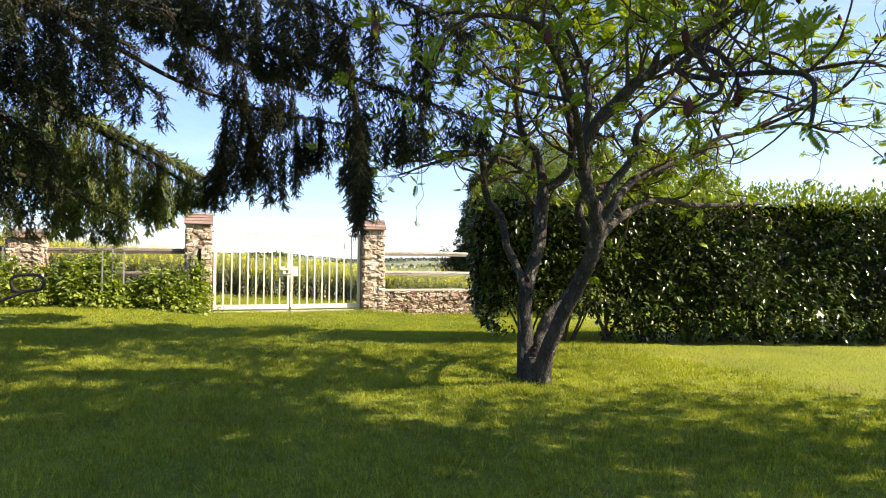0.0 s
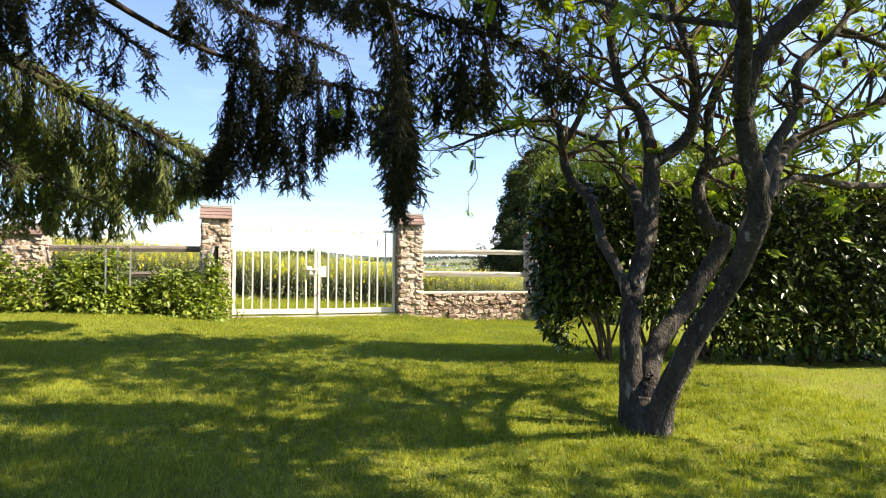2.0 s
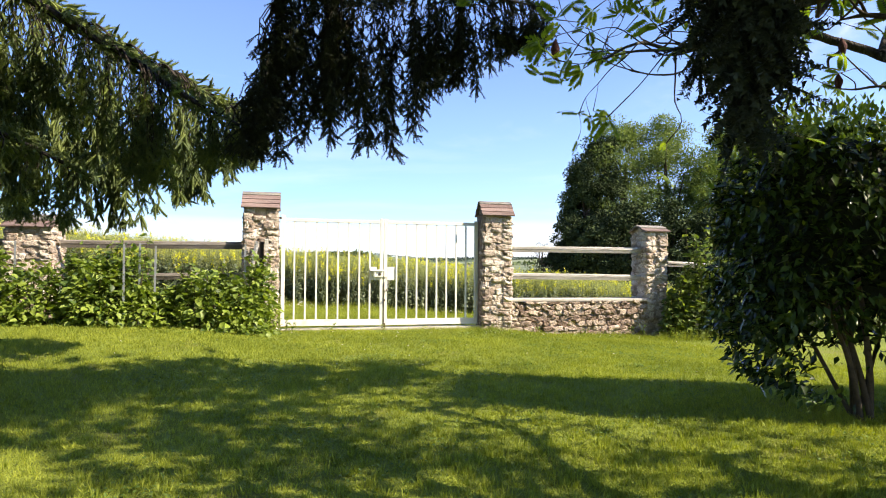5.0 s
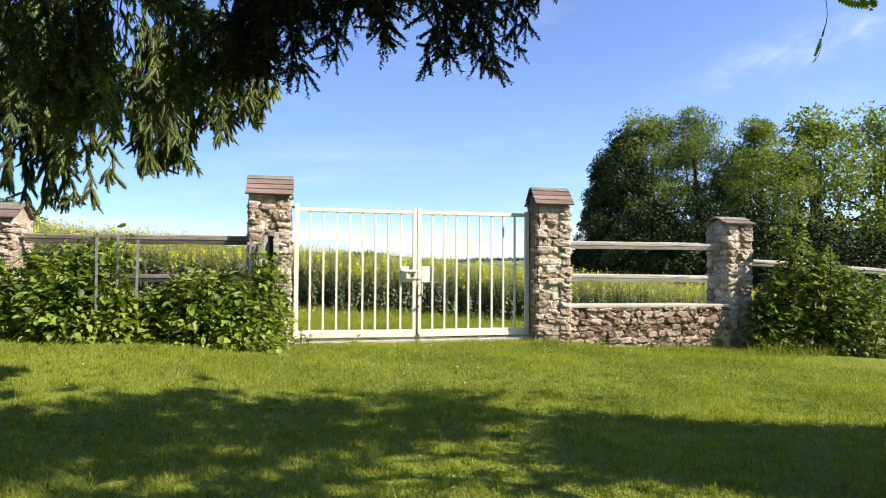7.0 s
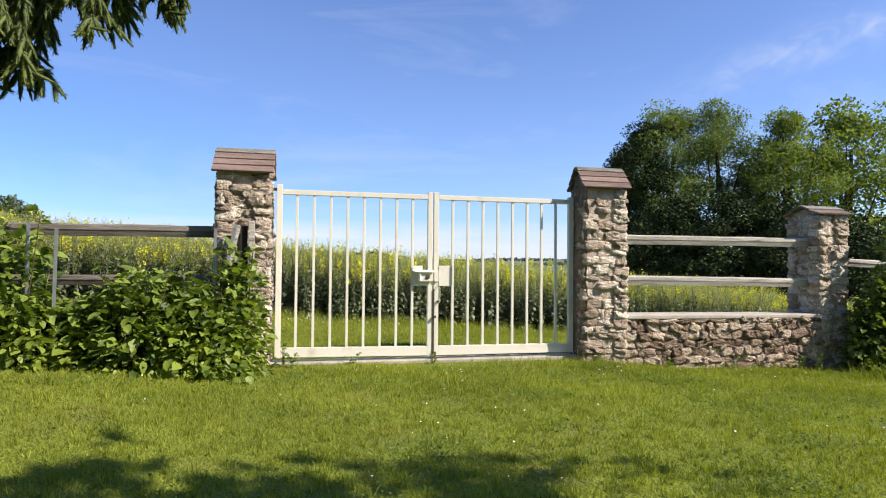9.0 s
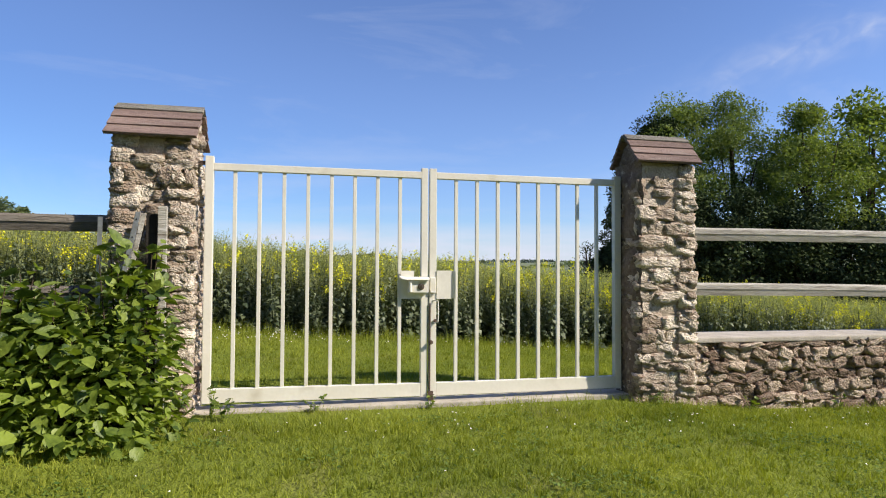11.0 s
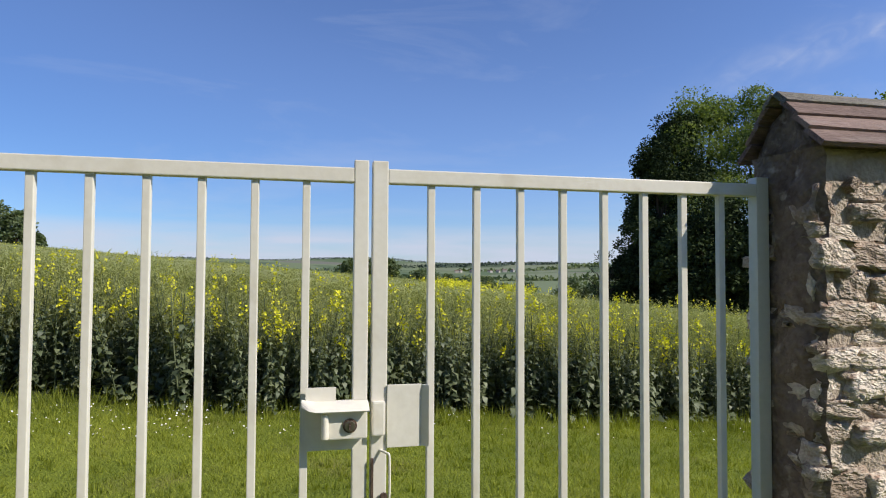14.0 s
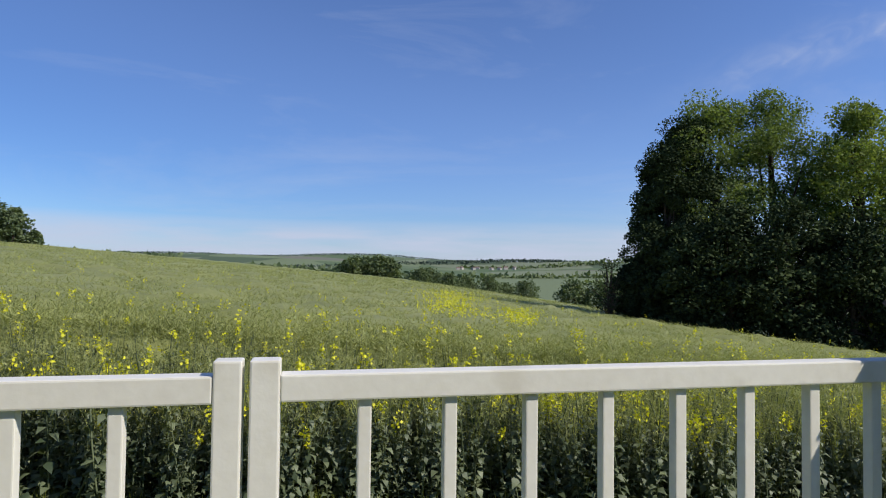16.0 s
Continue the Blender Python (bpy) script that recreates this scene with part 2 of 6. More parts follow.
M_SHRUB = mat("shrub_leaf", (0.05, 0.088, 0.018), (0.215, 0.275, 0.055), 0.5, 3, 18, 0, island=1.0, through_light=0.35, spec=0.35)
M_FARTREE = mat("far_wood_leaf", (0.07, 0.105, 0.05), (0.185, 0.225, 0.11), 0.8, 0.1, 1, 0, island=0.8, through_light=0.3, spec=0.2)
M_RIDGEWOOD = mat("ridge_wood_leaf", (0.04, 0.06, 0.045), (0.085, 0.11, 0.08), 0.9, 0.02, 0.3, 0, island=0.6, spec=0.1)
M_DAISY = mat("daisy_petal", (0.75, 0.74, 0.70), (0.85, 0.84, 0.80), 0.6, 20, 90, 0)
M_HOUSE = mat("pale_plaster", (0.36, 0.33, 0.29), (0.46, 0.43, 0.385), 0.9, 0.5, 5, 0)
M_ROOF = mat("roof_tile", (0.14, 0.10, 0.085), (0.22, 0.155, 0.13), 0.9, 0.5, 5, 0)


# ---- helpers ----
R = random.Random(7)
N = np.random.default_rng(11)


def mesh_np(name, verts, faces, material, smooth=False):
    me = bpy.data.meshes.new(name)
    verts, faces = np.asarray(verts, np.float32), np.asarray(faces, np.int32)
    me.vertices.add(len(verts))
    me.vertices.foreach_set("co", verts.ravel())
    me.loops.add(faces.size)
    me.loops.foreach_set("vertex_index", faces.ravel())
    me.polygons.add(len(faces))
    me.polygons.foreach_set("loop_start", np.arange(len(faces), dtype=np.int32) * faces.shape[1])
    if smooth:
        me.polygons.foreach_set("use_smooth", np.ones(len(faces), bool))
    me.materials.append(material)
    me.update(calc_edges=True)
    return me


def thing(name, label, category, at=(0, 0, 0), group="", kind=""):
    ob = new(name)
    ob.location = at
    ob.empty_display_size = 0.1
    return tagged(ob, label, category, group, kind)


def part(name, bm, material, parent=None, label="", smooth=False, bevel=0.0):
    """Links a bmesh, or a mesh, as one object under a thing or a part."""
    if isinstance(bm, bmesh.types.BMesh):
        if bevel:
            bmesh.ops.bevel(bm, geom=list(bm.edges), offset=bevel, segments=2, affect="EDGES", profile=0.6)
        me = bpy.data.meshes.new(name)
        bm.to_mesh(me)
        bm.free()
        me.materials.append(material)
        if smooth:
            for f in me.polygons:
                f.use_smooth = True
    else:
        me = bm
    ob = new(name, me)
    if parent:
        ob.parent = parent
    if label:
        ob["label"] = label
    return ob


def box(x0, y0, z0, x1, y1, z1, bm=None):
    bm = bm or bmesh.new()
    bmesh.ops.create_cube(bm, size=1, matrix=Matrix.LocRotScale(((x0 + x1) / 2, (y0 + y1) / 2, (z0 + z1) / 2), None, (x1 - x0, y1 - y0, z1 - z0)))
    return bm


def skew_box(x0, x1, y0, y1, low, high, bm=None):
    """A box between two lines low(x) and high(x)."""
    bm = bm or bmesh.new()
    v = [bm.verts.new((x, y, f(x))) for f in (low, high) for y in (y0, y1) for x in (x0, x1)]
    for a, b, c, d in ((0, 1, 3, 2), (4, 6, 7, 5), (0, 4, 5, 1), (2, 3, 7, 6), (0, 2, 6, 4), (1, 5, 7, 3)):
        bm.faces.new((v[a], v[b], v[c], v[d]))
    bmesh.ops.recalc_face_normals(bm, faces=bm.faces)
    return bm


def smooth_path(points, steps=6):
    """Points on a Catmull-Rom line; each point is x, y, z, radius."""
    p = np.array(points, float)
    p = np.vstack([2 * p[0] - p[1], p, 2 * p[-1] - p[-2]])
    out = []
    for i in range(1, len(p) - 2):
        for k in range(steps):
            t = k / steps
            a, b, c, d = p[i - 1 : i + 3]
            out.append(0.5 * (2 * b + (c - a) * t + (2 * a - 5 * b + 4 * c - d) * t**2 + (3 * b - a - 3 * c + d) * t**3))
    out.append(p[-2])
    return np.array(out)


def tube_np(path, sides=8, rough=0.0, rng=None):
    """Rings round a path of x, y, z, radius."""
    p, r = path[:, :3], np.maximum(path[:, 3], 0.0012)
    d = np.gradient(p, axis=0)
    d /= np.linalg.norm(d, axis=1)[:, None] + 1e-9
    u = np.cross(d, np.array([0.31, 0.17, 0.94]))
    u /= np.linalg.norm(u, axis=1)[:, None] + 1e-9
    w = np.cross(d, u)
    a = np.arange(sides) * 2 * np.pi / sides
    rr = r[:, None] * (1 + (rough * (rng or N).standard_normal((len(p), sides)) if rough else 0))
    v = p[:, None] + rr[..., None] * (np.cos(a)[None, :, None] * u[:, None] + np.sin(a)[None, :, None] * w[:, None])
    k = np.arange(len(p) - 1)[:, None] * sides
    j = np.arange(sides)[None]
    f = np.stack([k + j, k + (j + 1) % sides, k + sides + (j + 1) % sides, k + sides + j], -1).reshape(-1, 4)
    return v.reshape(-1, 3), f


def joined(pieces):
    """One list of verts and faces out of several."""
    vs, fs, n = [], [], 0
    for v, f in pieces:
        vs.append(v)
        fs.append(f + n)
        n += len(v)
    return np.vstack(vs), np.vstack(fs)


def scatter(tv, tf, pos, along, twist, size):
    """Copies of a small form: its y axis goes along, its size and twist as given; all in one list of verts and faces."""
    along = along / (np.linalg.norm(along, axis=1)[:, None] + 1e-9)
    ref = np.where(np.abs(along[:, 2:3]) > 0.93, np.array([[1.0, 0, 0]]), np.array([[0, 0, 1.0]]))
    s = np.cross(along, ref)
    s /= np.linalg.norm(s, axis=1)[:, None]
    n = np.cross(s, along)
    c, q = np.cos(twist)[:, None], np.sin(twist)[:, None]
    s, n = s * c + n * q, n * c - s * q
    if np.ndim(size) == 1:
        size = np.repeat(np.asarray(size)[:, None], 3, 1)
    v = pos[:, None] + (tv[None, :, 0, None] * s[:, None] * size[:, None, 0:1] + tv[None, :, 1, None] * along[:, None] * size[:, None, 1:2] + tv[None, :, 2, None] * n[:, None] * size[:, None, 2:3])
    f = tf[None] + (np.arange(len(pos)) * len(tv))[:, None, None]
    return v.reshape(-1, 3), f.reshape(-1, tf.shape[1])


def unit(n, rng=None):
    v = (rng or N).standard_normal((n, 3))
    return v / np.linalg.norm(v, axis=1)[:, None]


LEAF_V = np.array([(0, 0, 0), (-0.24, 0.42, 0.05), (0, 0.45, -0.03), (0.24, 0.42, 0.05), (0, 1, -0.08)], float)
LEAF_F = np.array([(0, 2, 1), (0, 3, 2), (1, 2, 4), (2, 3, 4)])
DIAMOND_V = np.array([(0, 0, 0), (-0.36, 0.5, 0.08), (0, 1, -0.06), (0.36, 0.5, 0.08)], float)
DIAMOND_F = np.array([(0, 3, 1), (1, 3, 2)])
ROUND_V = np.array([(0, 0, 0), (-0.30, 0.16, 0.06), (-0.37, 0.46, 0.07), (-0.20, 0.80, 0.02), (0, 1.05, -0.10), (0.20, 0.80, 0.02), (0.37, 0.46, 0.07), (0.30, 0.16, 0.06), (0, 0.45, -0.03)], float)
ROUND_F = np.array([(0, 8, 1), (1, 8, 2), (2, 8, 3), (3, 8, 4), (4, 8, 5), (5, 8, 6), (6, 8, 7), (7, 8, 0)])[:, ::-1]
BROAD_V = LEAF_V * np.array([1.7, 1, 1.2])


def lawn_dents(x, y):
    """Slight dents in the turf."""
    return 0.012 * np.sin(x * 2.1 + y * 0.7) * np.cos(y * 1.7 - x * 0.4)


def ground_z(x, y):
    """The lawn is nearly level and leans down to the right towards the fence; the field beyond falls on in the same way."""
    x, y = np.asarray(x, float), np.asarray(y, float)
    k = np.clip((y - 1.5) / 5.0, 0, 1)
    k = k * k * (3 - 2 * k)
    lawn = -0.12 * (1 - k) + k * np.interp(x, (-14, -5, -3.1, -1.9, -0.5, 1.7, 2.7, 4.7, 9), (0.6, 0.21, 0.13, -0.05, -0.06, -0.085, -0.17, -0.26, -0.42))
    q = np.clip((y - 8.6) / 4.0, 0, 1)
    q = q * q * (3 - 2 * q)
    r = np.hypot(x, y)
    field = 0.05 - 0.085 * np.clip(x, -130, 60) - 0.0018 * np.clip(x - 6, 0, 30) ** 2
    crest = np.clip((r - 118) / 260, 0, 1)
    crest = crest * crest * (3 - 2 * crest)
    valley = -16 + 62 * np.clip((r - 420) / 3000, 0, 1) ** 1.15
    field = field * (1 - crest) + (valley + 0.012 * np.clip(-x, -600, 600)) * crest
    return lawn * (1 - q) + field * q


# ---- ground ----
def spread(fine, near, far, step):
    out, d = [0.0], step
    while out[-1] < far:
        out.append(out[-1] + d)
        if out[-1] > near:
            d *= 1.22
    return np.array(out)


gx = spread(0, 14, 4600, 0.25)
gx = np.concatenate([-gx[:0:-1], gx])
gy = np.concatenate([-spread(0, 12, 500, 0.25)[:0:-1], spread(0, 16, 4800, 0.25)])
X, Y = np.meshgrid(gx, gy)
Z = ground_z(X, Y)
far_rough = np.clip((np.hypot(X, Y) - 300) / 1500, 0, 1)
Z = Z + far_rough * (14 * np.sin(X / 410 + 1.3) * np.cos(Y / 530) + 9 * np.sin(X / 170 + Y / 260))
near_rough = lawn_dents(X, Y)
Z = Z + near_rough * (np.hypot(X, Y) < 40)
i = np.arange(len(gy) - 1)[:, None] * len(gx) + np.arange(len(gx) - 1)[None]
F = np.stack([i, i + 1, i + 1 + len(gx), i + len(gx)], -1).reshape(-1, 4)


def ground_material():
    """Mown lawn up to the crop's edge; soil and crop green under the plants; a patchwork of far fields."""
    m = M_LAWN
    n, l = m.node_tree.nodes, m.node_tree.links
    p = n["Principled BSDF"]
    lawn = p.inputs["Base Color"].links[0].from_socket
    geo = n.new("ShaderNodeNewGeometry")
    sep = n.new("ShaderNodeSeparateXYZ")
    l.new(geo.outputs["Position"], sep.inputs[0])
    def ramp(out, a, b):
        r = n.new("ShaderNodeMapRange")
        r.inputs["From Min"].default_value, r.inputs["From Max"].default_value = a, b
        l.new(out, r.inputs["Value"])
        return r.outputs[0]
    vor = n.new("ShaderNodeTexVoronoi")
    vor.inputs["Scale"].default_value = 0.0042
    mp = n.new("ShaderNodeMapping")
    mp.inputs["Scale"].default_value = (1.0, 0.55, 0.0)
    mp.inputs["Rotation"].default_value = (0, 0, 0.5)
    l.new(geo.outputs["Position"], mp.inputs[0])
    l.new(mp.outputs[0], vor.inputs["Vector"])
    cr2 = n.new("ShaderNodeValToRGB")
    e = cr2.color_ramp.elements
    cr2.color_ramp.interpolation = "CONSTANT"
    # field greens are greyed; the haze of distance is held in these colours
    e[0].color, e[1].color = (0.095, 0.135, 0.062, 1), (0.15, 0.185, 0.095, 1)
    e[1].position = 0.3
    for pos_, c in ((0.5, (0.075, 0.105, 0.055, 1)), (0.65, (0.17, 0.195, 0.115, 1)), (0.8, (0.115, 0.155, 0.078, 1)), (0.95, (0.16, 0.155, 0.12, 1))):
        el = e.new(pos_)
        el.color = c
    sc = n.new("ShaderNodeSeparateColor")
    l.new(vor.outputs["Color"], sc.inputs[0]); l.new(sc.outputs[0], cr2.inputs[0])
    def mixc(f, a, b):
        k = n.new("ShaderNodeMix")
        k.data_type = "RGBA"
        l.new(f, k.inputs["Factor"])
        for key, v in (("A", a), ("B", b)):
            if isinstance(v, tuple):
                k.inputs[key].default_value = v
            else:
                l.new(v, k.inputs[key])
        return k.outputs["Result"]
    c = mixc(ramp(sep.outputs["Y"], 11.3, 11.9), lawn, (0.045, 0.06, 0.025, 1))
    c = mixc(ramp(sep.outputs["Y"], 110, 150), c, cr2.outputs[0])
    l.new(c, p.inputs["Base Color"])
    return m


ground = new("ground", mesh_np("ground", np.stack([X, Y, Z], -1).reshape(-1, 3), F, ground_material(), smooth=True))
tagged(ground, "mown green lawn that runs on into fields and a far valley", "ground", kind="structure")


def grass(count, x0, x1, y0, y1, tall, seed):
    g = np.random.default_rng(seed)
    x, y = g.uniform(x0, x1, count), g.uniform(y0, y1, count)
    x = x + np.where((x < x0 + 0.8) | (x > x1 - 0.8), g.normal(0, 0.6, count), 0)
    patch = 0.75 + 0.5 * np.sin(x * 1.3 + 2 * np.sin(y * 0.8)) * np.sin(y * 1.7 + x)
    h = tall * (0.55 + 0.8 * g.random(count)) * patch.clip(0.75, 1.3)
    keep = ~((np.abs(y - 8.02) < 0.15) & (x > -1.9) & (x < 1.6) & (count > 1000)) & ~((np.abs(y - 8.03) < 0.24) & ((x < -1.8) | (x > 1.5)))
    x, y, h = x[keep], y[keep], h[keep]
    base = np.stack([x, y, ground_z(x, y) + lawn_dents(x, y) - 0.004], -1)
    lean = np.stack([g.normal(0, 0.55, len(x)), g.normal(0, 0.55, len(x)), np.ones(len(x))], -1)
    tv = np.array([(-0.5, 0, 0), (0.5, 0, 0), (0, 1, 0.12)], float)
    w = g.uniform(0.0035, 0.0065, len(x))
    return scatter(tv, np.array([(0, 1, 2)]), base, lean, g.uniform(0, 6.3, len(x)), np.stack([w, h, h], -1))


def tufts(count, x0, x1, y0, y1, tall, seed, each=16):
    """Small thicker clumps of grass."""
    g = np.random.default_rng(seed)
    cx, cy = g.uniform(x0, x1, count), g.uniform(y0, y1, count)
    away = ~((cy > 7.6) & (cy < 8.35))
    cx, cy = np.repeat(cx[away], each), np.repeat(cy[away], each)
    a, r = g.uniform(0, 6.3, len(cx)), np.abs(g.normal(0, 0.028, len(cx)))
    x, y = cx + r * np.cos(a), cy + r * np.sin(a)
    base = np.stack([x, y, ground_z(x, y) + lawn_dents(x, y) - 0.004], -1)
    lean = np.stack([np.cos(a) * r * 14 + g.normal(0, 0.2, len(x)), np.sin(a) * r * 14 + g.normal(0, 0.2, len(x)), np.ones(len(x))], -1)
    h = np.repeat(tall * g.uniform(0.7, 1.3, len(x) // each), each) * g.uniform(0.6, 1.1, len(x))
    tv = np.array([(-0.5, 0, 0), (0.5, 0, 0), (0, 1, 0.15)], float)
    return scatter(tv, np.array([(0, 1, 2)]), base, lean, g.uniform(0, 6.3, len(x)), np.stack([g.uniform(0.005, 0.009, len(x)), h, h], -1))


v, f = joined([tufts(7000, -5.0, 3.4, -5.2, 1.5, 0.060, 11, 14), tufts(7500, -4.8, 4.8, 1.5, 7.6, 0.050, 12, 14), tufts(1500, -4.5, 6.0, 8.4, 11.7, 0.062, 13), tufts(420, -4.5, 6.0, 11.25, 11.75, 0.17, 16, 10), tufts(90, 4.6, 6.6, 6.95, 7.3, 0.20, 17, 9), grass(240000, -5.2, 3.2, -5.2, 1.5, 0.038, 1), grass(240000, -5.5, 5, 1.5, 7.5, 0.038, 2), grass(120000, -4.5, 6.5, 8.35, 11.9, 0.055, 3), grass(7000, -2.0, 4.8, 7.2, 7.72, 0.075, 4), grass(900, -1.8, 1.5, 7.74, 7.92, 0.07, 7), grass(34000, 2.8, 9, -3.5, 6.5, 0.046, 5), grass(18000, -8, -5, -1, 6.8, 0.048, 6)])
tagged(new("lawn_grass", mesh_np("lawn_grass", v, f, M_BLADE)), "short mown grass blades in full green", "grass", kind="stuff")


def clover(count, x0, x1, y0, y1, seed):
    """Patches of low round leaves in the turf."""
    g = np.random.default_rng(seed)
    cx, cy = g.uniform(x0, x1, 90), g.uniform(y0, y1, 90)
    k = g.integers(0, 90, count)
    x, y = cx[k] + g.normal(0, 0.16, count), cy[k] + g.normal(0, 0.12, count)
    ok = ~((y > 7.6) & (y < 8.4))
    x, y = x[ok], y[ok]
    base = np.stack([x, y, ground_z(x, y) + lawn_dents(x, y) + g.uniform(0.012, 0.036, len(x))], -1)
    along = np.stack([g.normal(0, 1, len(x)), g.normal(0, 1, len(x)), g.uniform(-0.1, 0.5, len(x))], -1)
    return scatter(ROUND_V * np.array([1.1, 1, 1]), ROUND_F, base, along, g.normal(0, 0.25, len(x)), g.uniform(0.012, 0.024, len(x)))


v, f = joined([clover(9000, -3.2, 4.0, 3.6, 7.55, 14), clover(5000, -4.0, 3.0, -4.0, 3.0, 15)])
tagged(new("lawn_clover", mesh_np("lawn_clover", v, f, M_CLOVER)), "patches of low clover leaves in the lawn", "clover", kind="stuff")


# ---- stone work ----
def stone_mesh(seed, material):
    """A rough block one metre across, to be scaled."""
    bm = bmesh.new()
    bmesh.ops.create_cube(bm, size=1.0)
    bmesh.ops.subdivide_edges(bm, edges=bm.edges, cuts=4, use_grid_fill=True)
    for vert in bm.verts:
        c = vert.co
        k = Vector(c) / max(c.length, 1e-6)
        vert.co = c.lerp(k * 0.62, 0.20)
        vert.co += 0.13 * noise.noise_vector(c * 1.9 + Vector((seed * 7.3, seed, 0))) + 0.085 * noise.noise_vector(c * 4.5 + Vector((0, seed * 3.1, 0))) + 0.07 * noise.noise_vector(c * 11 + Vector((seed * 2.3, 0, 0)))
    me = bpy.data.meshes.new("stone")
    bm.to_mesh(me)
    bm.free()
    me.materials.append(material)
    for f in me.polygons:
        f.use_smooth = True
    return me


STONES = [stone_mesh(s, M_STONE) for s in range(14)]
BROWN_STONES = [stone_mesh(s, M_BROWNSTONE) for s in range(14, 26)]


def stone_face(parent, origin, across, out, width, z0, z1, seed, course=(0.06, 0.125), length=(0.09, 0.25), kinds=STONES, lean=0.12, close=1.0):
    """Courses of rough stones on one upright face; the joints lie back from them."""
    g = random.Random(seed)
    z, made = z0, []
    while z < z1 - 0.03:
        h = min(g.uniform(*course), z1 - z)
        if z1 - z - h < 0.04:
            h = z1 - z
        x = 0.0
        while x < width - 0.01:
            w = min(g.uniform(*length), width - x)
            if width - x - w < 0.06:
                w = width - x
            hh = h * g.uniform(0.86, 1.0)
            split = w > 0.15 and h > 0.12 and g.random() < 0.3
            for zz, h2 in (((z, hh * 0.5), (z + h * 0.5, hh * 0.48)) if split else ((z, hh),)):
                ob = new("stone", g.choice(kinds))
                c = Vector(origin) + Vector(across) * (x + w / 2) + Vector((0, 0, zz + h2 / 2 - origin[2])) + Vector(out) * g.uniform(-0.100, -0.072)
                turn = Matrix((Vector(across), -Vector(out), Vector((0, 0, 1)))).transposed()
                ob.matrix_basis = Matrix.LocRotScale(c, (turn @ Euler((g.uniform(-0.08, 0.08), g.uniform(-lean, lean), g.uniform(-0.12, 0.12))).to_matrix()).to_quaternion(), (w * 1.04 * close, 0.15 * g.uniform(0.85, 1.25), h2 * 1.08 * close))
                ob.parent = parent
                made.append(ob)
                if g.random() < 0.38:
                    # a small stone wedged into the joint
                    s2 = g.uniform(0.03, 0.055)
                    ob = new("stone", g.choice(kinds))
                    c2 = Vector(origin) + Vector(across) * (x + w * g.choice((0.03, 0.97))) + Vector((0, 0, zz + h2 * g.choice((0.0, 1.0)) - origin[2])) + Vector(out) * g.uniform(-0.05, -0.02)
                    ob.matrix_basis = Matrix.LocRotScale(c2, (turn @ Euler((0, g.uniform(-1, 1), 0)).to_matrix()).to_quaternion(), (s2 * g.uniform(1, 1.6), 0.07, s2))
                    ob.parent = parent
            x += w
        z += h
    return made


def cap_board(x0, x1, ya, za, yb, zb, thick):
    """One sloping board from (ya, za) to (yb, zb)."""
    bm = bmesh.new()
    d = Vector((0, yb - ya, zb - za)).normalized()
    n = Vector((1, 0, 0)).cross(d)
    n = n if n.z > 0 else -n
    vs = [bm.verts.new((x, y + n.y * t, z + n.z * t)) for t in (0, thick) for (y, z) in ((ya, za), (yb, zb)) for x in (x0, x1)]
    for a in ((0, 1, 3, 2), (4, 6, 7, 5), (0, 4, 5, 1), (2, 3, 7, 6), (0, 2, 6, 4), (1, 5, 7, 3)):
        bm.faces.new([vs[i] for i in a])
    bmesh.ops.recalc_face_normals(bm, faces=bm.faces)
    for vert in bm.verts:
        vert.co += Vector((R.uniform(-0.006, 0.006), 0, R.uniform(-0.003, 0.003)))
    return bm


